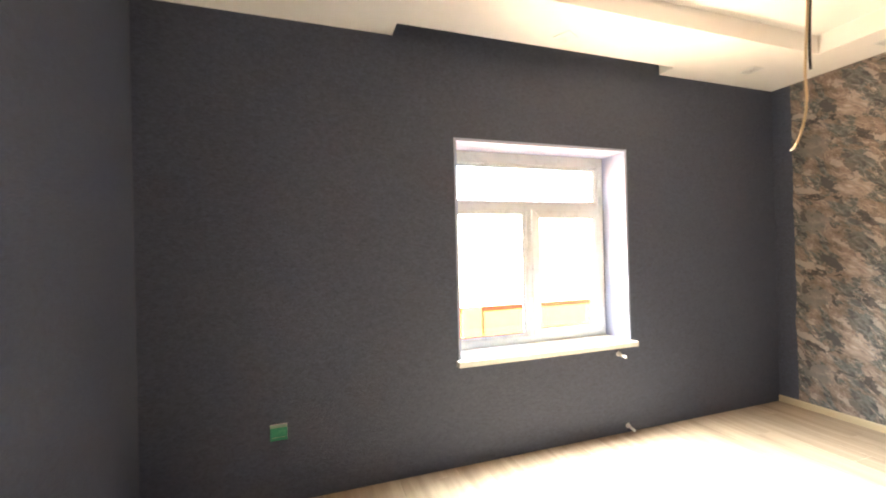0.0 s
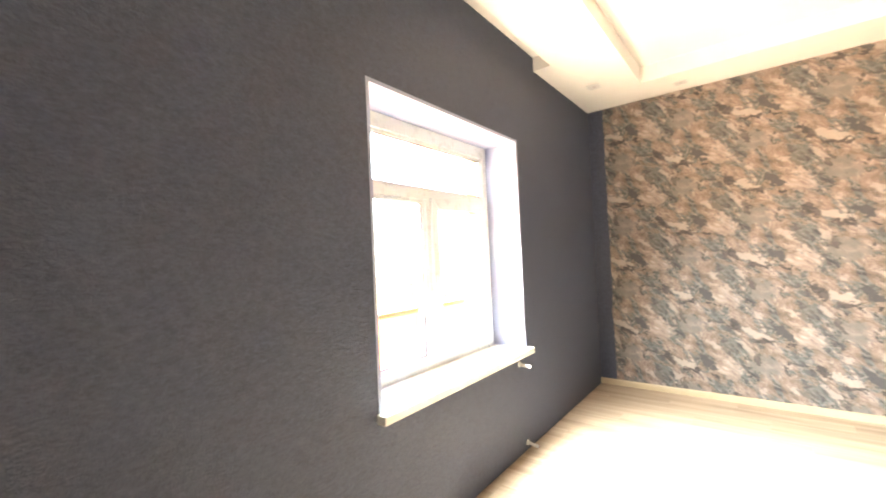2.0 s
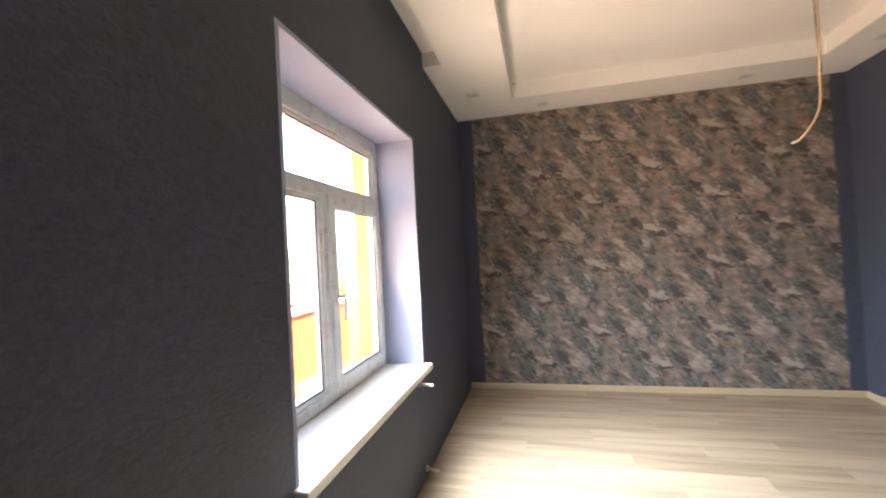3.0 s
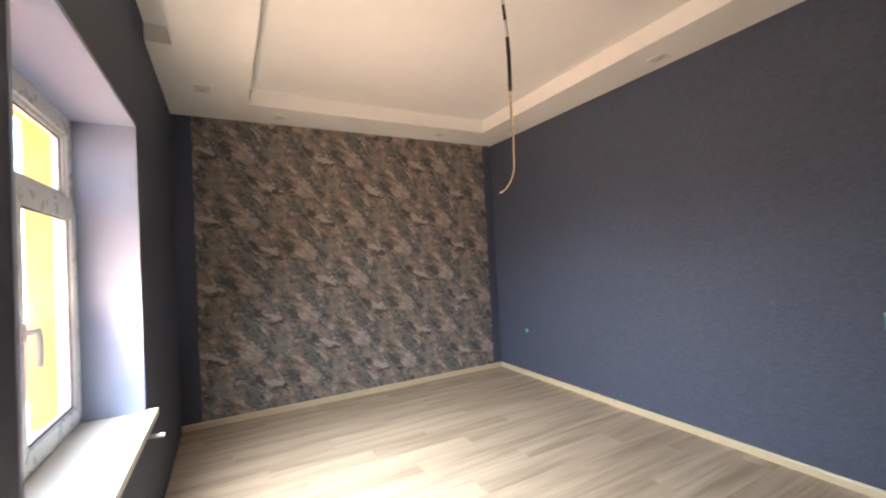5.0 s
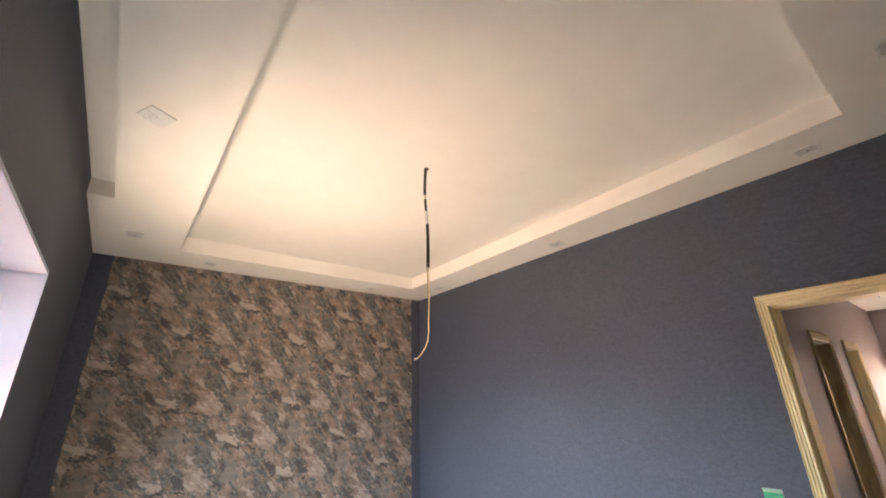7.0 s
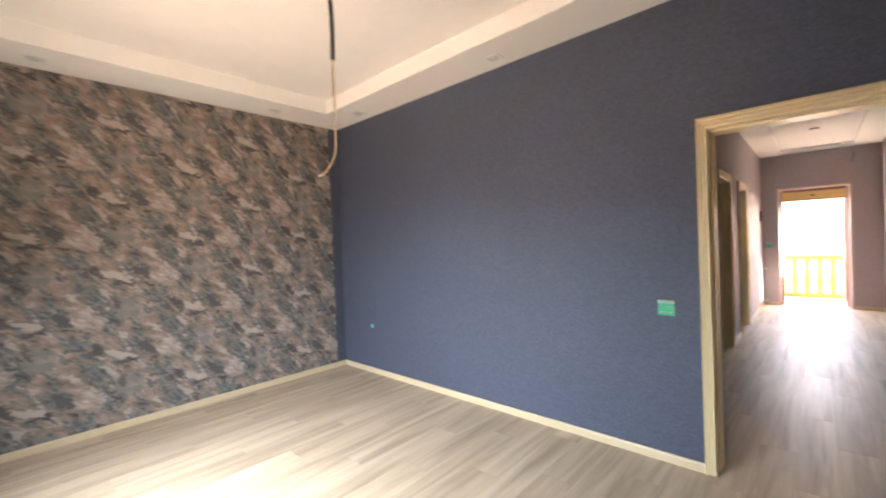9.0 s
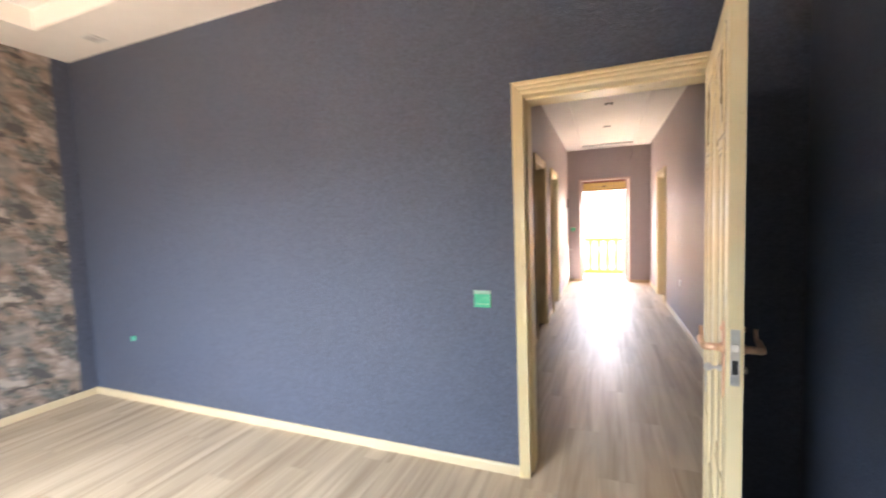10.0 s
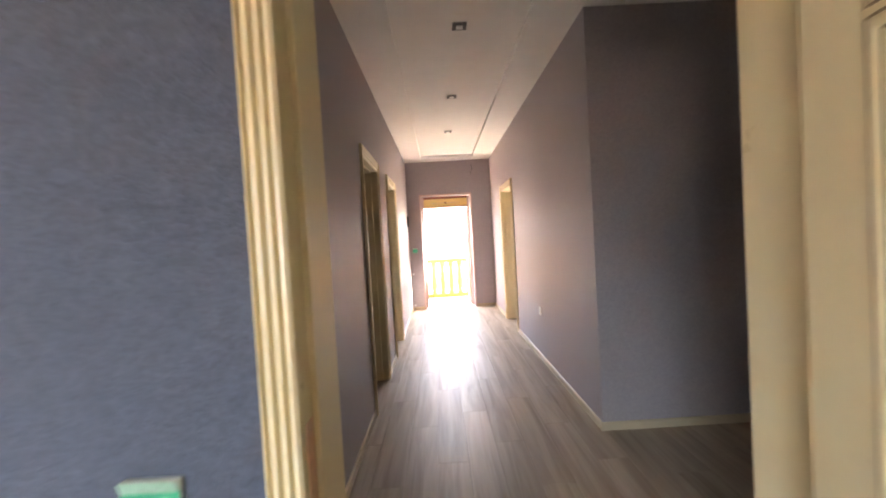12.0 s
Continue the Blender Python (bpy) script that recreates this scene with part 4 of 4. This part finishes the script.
tagged(put("terrace", boxed(-2.6, 2.6, -10.2, HY - 0.36, -0.66, -0.03, bevel=0.01), TERRACE), "pale concrete terrace outside the entrance", "terrace", "", "structure")
bal = thing("balustrade", (0, -10.0, -0.03), "ochre painted terrace balustrade with stout balusters", "balustrade")
part("top_rail", boxed(-2.5, 2.5, -0.07, 0.07, 0.83, 0.92, bevel=0.015), OCHRE_PAINT, bal)
part("bottom_rail", boxed(-2.5, 2.5, -0.06, 0.06, 0.0, 0.09, bevel=0.01), OCHRE_PAINT, bal)
prof = [(0.062, 0.09), (0.062, 0.13), (0.044, 0.15), (0.062, 0.27), (0.066, 0.36), (0.054, 0.52), (0.042, 0.66), (0.044, 0.72), (0.060, 0.76), (0.060, 0.83)]
bb = bmesh.new()
rings = [[bb.verts.new((r * math.cos(2 * math.pi * k / 14), r * math.sin(2 * math.pi * k / 14), z)) for k in range(14)] for r, z in prof]
for A, B in zip(rings, rings[1:]):
    for k in range(14):
        bb.faces.new((A[k], A[(k + 1) % 14], B[(k + 1) % 14], B[k]))
bal0 = part("baluster", bb, OCHRE_PAINT, bal, "", True)
bal0.location.x = -2.35
for i in range(1, 24):
    o = bal0.copy()
    scene.collection.objects.link(o)
    o.location.x = -2.35 + i * 0.205


# ---- outside ----
# ochre outer reveals of the window
for x0, x1 in ((WX0 - 0.019, WX0 + 0.012), (WX1 - 0.012, WX1 + 0.019)):
    tagged(put("outer_reveal", boxed(x0, x1, 2.934, YN + 0.445, WZ0, WZ1), OCHRE), "ochre rendered outer side of window recess", "trim", "", "structure")
tagged(put("outer_reveal", boxed(WX0 + 0.012, WX1 - 0.012, 2.934, YN + 0.445, WZ1 - 0.02, WZ1 + 0.019), OCHRE), "ochre rendered outer head of window recess", "trim", "", "structure")
tagged(put("outer_sill", boxed(WX0 - 0.019, WX1 + 0.019, 2.934, YN + 0.50, WZ0 - 0.044, WZ0 + 0.004, bevel=0.004), UPVC), "white metal outer window sill", "window sill", "", "structure")

def yard_wall(x0, y0, x1, y1, h, mat, label):
    t = thing("yard_wall", (x0, y0, -0.65), label, "garden wall", "yard walls")
    L = math.hypot(x1 - x0, y1 - y0)
    part("wall", boxed(0, L, -0.1, 0.1, 0, h, bevel=0.01), mat, t)
    part("coping", boxed(-0.02, L + 0.02, -0.14, 0.14, h, h + 0.06, bevel=0.012), GROUND, t, "pale coping")
    for i in range(int(L / 2.4) + 1):
        part("pier", boxed(i * 2.4, i * 2.4 + 0.3, -0.14, 0.14, 0, h - 0.01, bevel=0.01), mat, t)
    t.rotation_euler = (0, 0, math.atan2(y1 - y0, x1 - x0))


yard_wall(-5, 5.6, 9.5, 5.6, 1.29, ORANGE, "low orange rendered yard wall with pale coping")
yard_wall(9.6, 5.4, 9.6, -2.0, 1.29, ORANGE, "low orange rendered yard wall with pale coping")


def house(loc, w, d, h, mat, cols, storeys, label):
    t = thing("house", loc, label, "house", "neighbouring houses")
    part("wall", boxed(-w / 2, w / 2, -d / 2, d / 2, 0, h, bevel=0.02), mat, t)
    r = prism(bmesh.new(), [(-d / 2 - 0.4, h), (d / 2 + 0.4, h), (0, h + d * 0.22)], 0, -w / 2 - 0.4, w / 2 + 0.4)
    part("roof", r, ROOF, t, "brown sheet roof")
    for f in (-1, 1):
        for s in range(storeys):
            for c in range(cols):
                x = -w / 2 + w * (c + 0.5) / cols
                z = 0.9 + s * 3.0
                y = f * d / 2
                y0, y1 = sorted((y, y + f * 0.03))
                win = part("window", boxed(x - 0.65, x + 0.65, y0, y1, z, z + 1.4, bevel=0.004), UPVC, t, "white framed window")
                y2, y3 = sorted((y + f * 0.03, y + f * 0.036))
                part("pane", boxed(x - 0.57, x - 0.03, y2, y3, z + 0.08, z + 1.32), STEEL, win)
                part("pane", boxed(x + 0.03, x + 0.57, y2, y3, z + 0.08, z + 1.32), STEEL, win)
    return t


LEAF = plain("shrub_leaf", (0.10, 0.12, 0.025), 0.6, spread=0.35, scale=9, bump=0)
BARK = plain("shrub_bark", (0.16, 0.12, 0.08), 0.85, spread=0.2, scale=20, bump=0.3)


def shrub(loc, h, r, seed, label):
    """A bushy garden shrub: forked stems and a ragged crown of small leaves."""
    rg = random.Random(seed)
    t = thing("shrub", loc, label, "shrub", "shrubs behind the yard wall")
    stems = bmesh.new()
    tips = []
    for i in range(9):
        a = i * 2.4 + rg.random()
        top = Vector((math.cos(a) * r * rg.uniform(0.2, 0.75), math.sin(a) * r * rg.uniform(0.2, 0.75), h * rg.uniform(0.55, 0.9)))
        mid = Vector((top.x * 0.35, top.y * 0.35, top.z * 0.5))
        base = Vector((math.cos(a) * 0.06, math.sin(a) * 0.06, 0))
        cyl(stems, base, mid, 0.028, 0.018, 7)
        cyl(stems, mid, top, 0.018, 0.006, 7)
        tips += [mid.lerp(top, k) for k in (0.2, 0.6, 1.0)]
    part("stems", stems, BARK, t)
    crown = bmesh.new()
    for i in range(1500):
        c = rg.choice(tips) + Vector((rg.gauss(0, 0.17) * r, rg.gauss(0, 0.17) * r, rg.gauss(0, 0.09) * h))
        c.z = max(0.1, c.z)
        u = Vector((rg.gauss(0, 1), rg.gauss(0, 1), rg.gauss(0, 0.6))).normalized()
        v = u.orthogonal().normalized()
        L = rg.uniform(0.05, 0.10)
        crown.faces.new([crown.verts.new(c + p) for p in (-u * L, v * L * 0.4, u * L, -v * L * 0.4)])
    part("crown", crown, LEAF, t, "yellow-green leaves")


for i, (x, y, h, r) in enumerate(((6.4, 7.4, 2.0, 1.0), (8.6, 8.2, 2.3, 1.2), (10.9, 7.6, 2.4, 1.3), (13.4, 8.6, 2.2, 1.2), (11.6, 5.2, 2.1, 1.1))):
    shrub((x, y, -0.65), h, r, 40 + i, "leafy yellow-green shrub standing behind the yard wall")

house((3, -30, -0.65), 16, 8, 5.5, PINK, 5, 2, "pink rendered two-storey neighbouring house with sheet roof")
yard_wall(-9, -16, 9, -16, 1.7, GROUND, "pale rendered yard wall facing the terrace")


# ---- floor boards ----
def board_mesh(w, L):
    bm = bmesh.new()
    c = 0.0011
    lo = [(0.0004, 0.0004), (w - 0.0004, 0.0004), (w - 0.0004, L - 0.0004), (0.0004, L - 0.0004)]
    hi = [(c, c), (w - c, c), (w - c, L - c), (c, L - c)]
    A = [bm.verts.new((x, y, -0.010)) for x, y in lo]
    B = [bm.verts.new((x, y, -0.0010)) for x, y in lo]
    C = [bm.verts.new((x, y, 0.0)) for x, y in hi]
    for P, Q in ((A, B), (B, C)):
        for i in range(4):
            bm.faces.new((P[i], P[(i + 1) % 4], Q[(i + 1) % 4], Q[i]))
    bm.faces.new(C)
    bmesh.ops.recalc_face_normals(bm, faces=bm.faces)
    me = bpy.data.meshes.new("plank")
    bm.to_mesh(me)
    bm.free()
    me.materials.append(FLOOR)
    return me


BW, BL = 0.193, 1.21
meshes = {}
rng = random.Random(5)
x = ALC_X
col = 0
while x < XE - 0.01:
    w = min(BW, XE - x)
    mid = x + w / 2
    if mid < HX0:
        spans = [(ALC_Y, YH)] + ([(YS - 0.01, YN)] if mid > XW else [])
    elif mid < HX1 + 0.2:
        spans = [(HY - 0.004, YN)]
    else:
        spans = [(YS - 0.01, YN)]
    for y0, y1 in spans:
        y = y0 - (col * 0.41 % 1.0) * BL
        while y < y1 - 0.01:
            a, b = max(y, y0), min(y + BL, y1)
            if b - a > 0.02:
                key = (round(w, 3), round(b - a, 3))
                if key not in meshes:
                    meshes[key] = board_mesh(w, b - a)
                o = new("plank", meshes[key])
                o.parent = floor
                o.location = (x, a, 0)
            y += BL
    x += BW
    col += 1
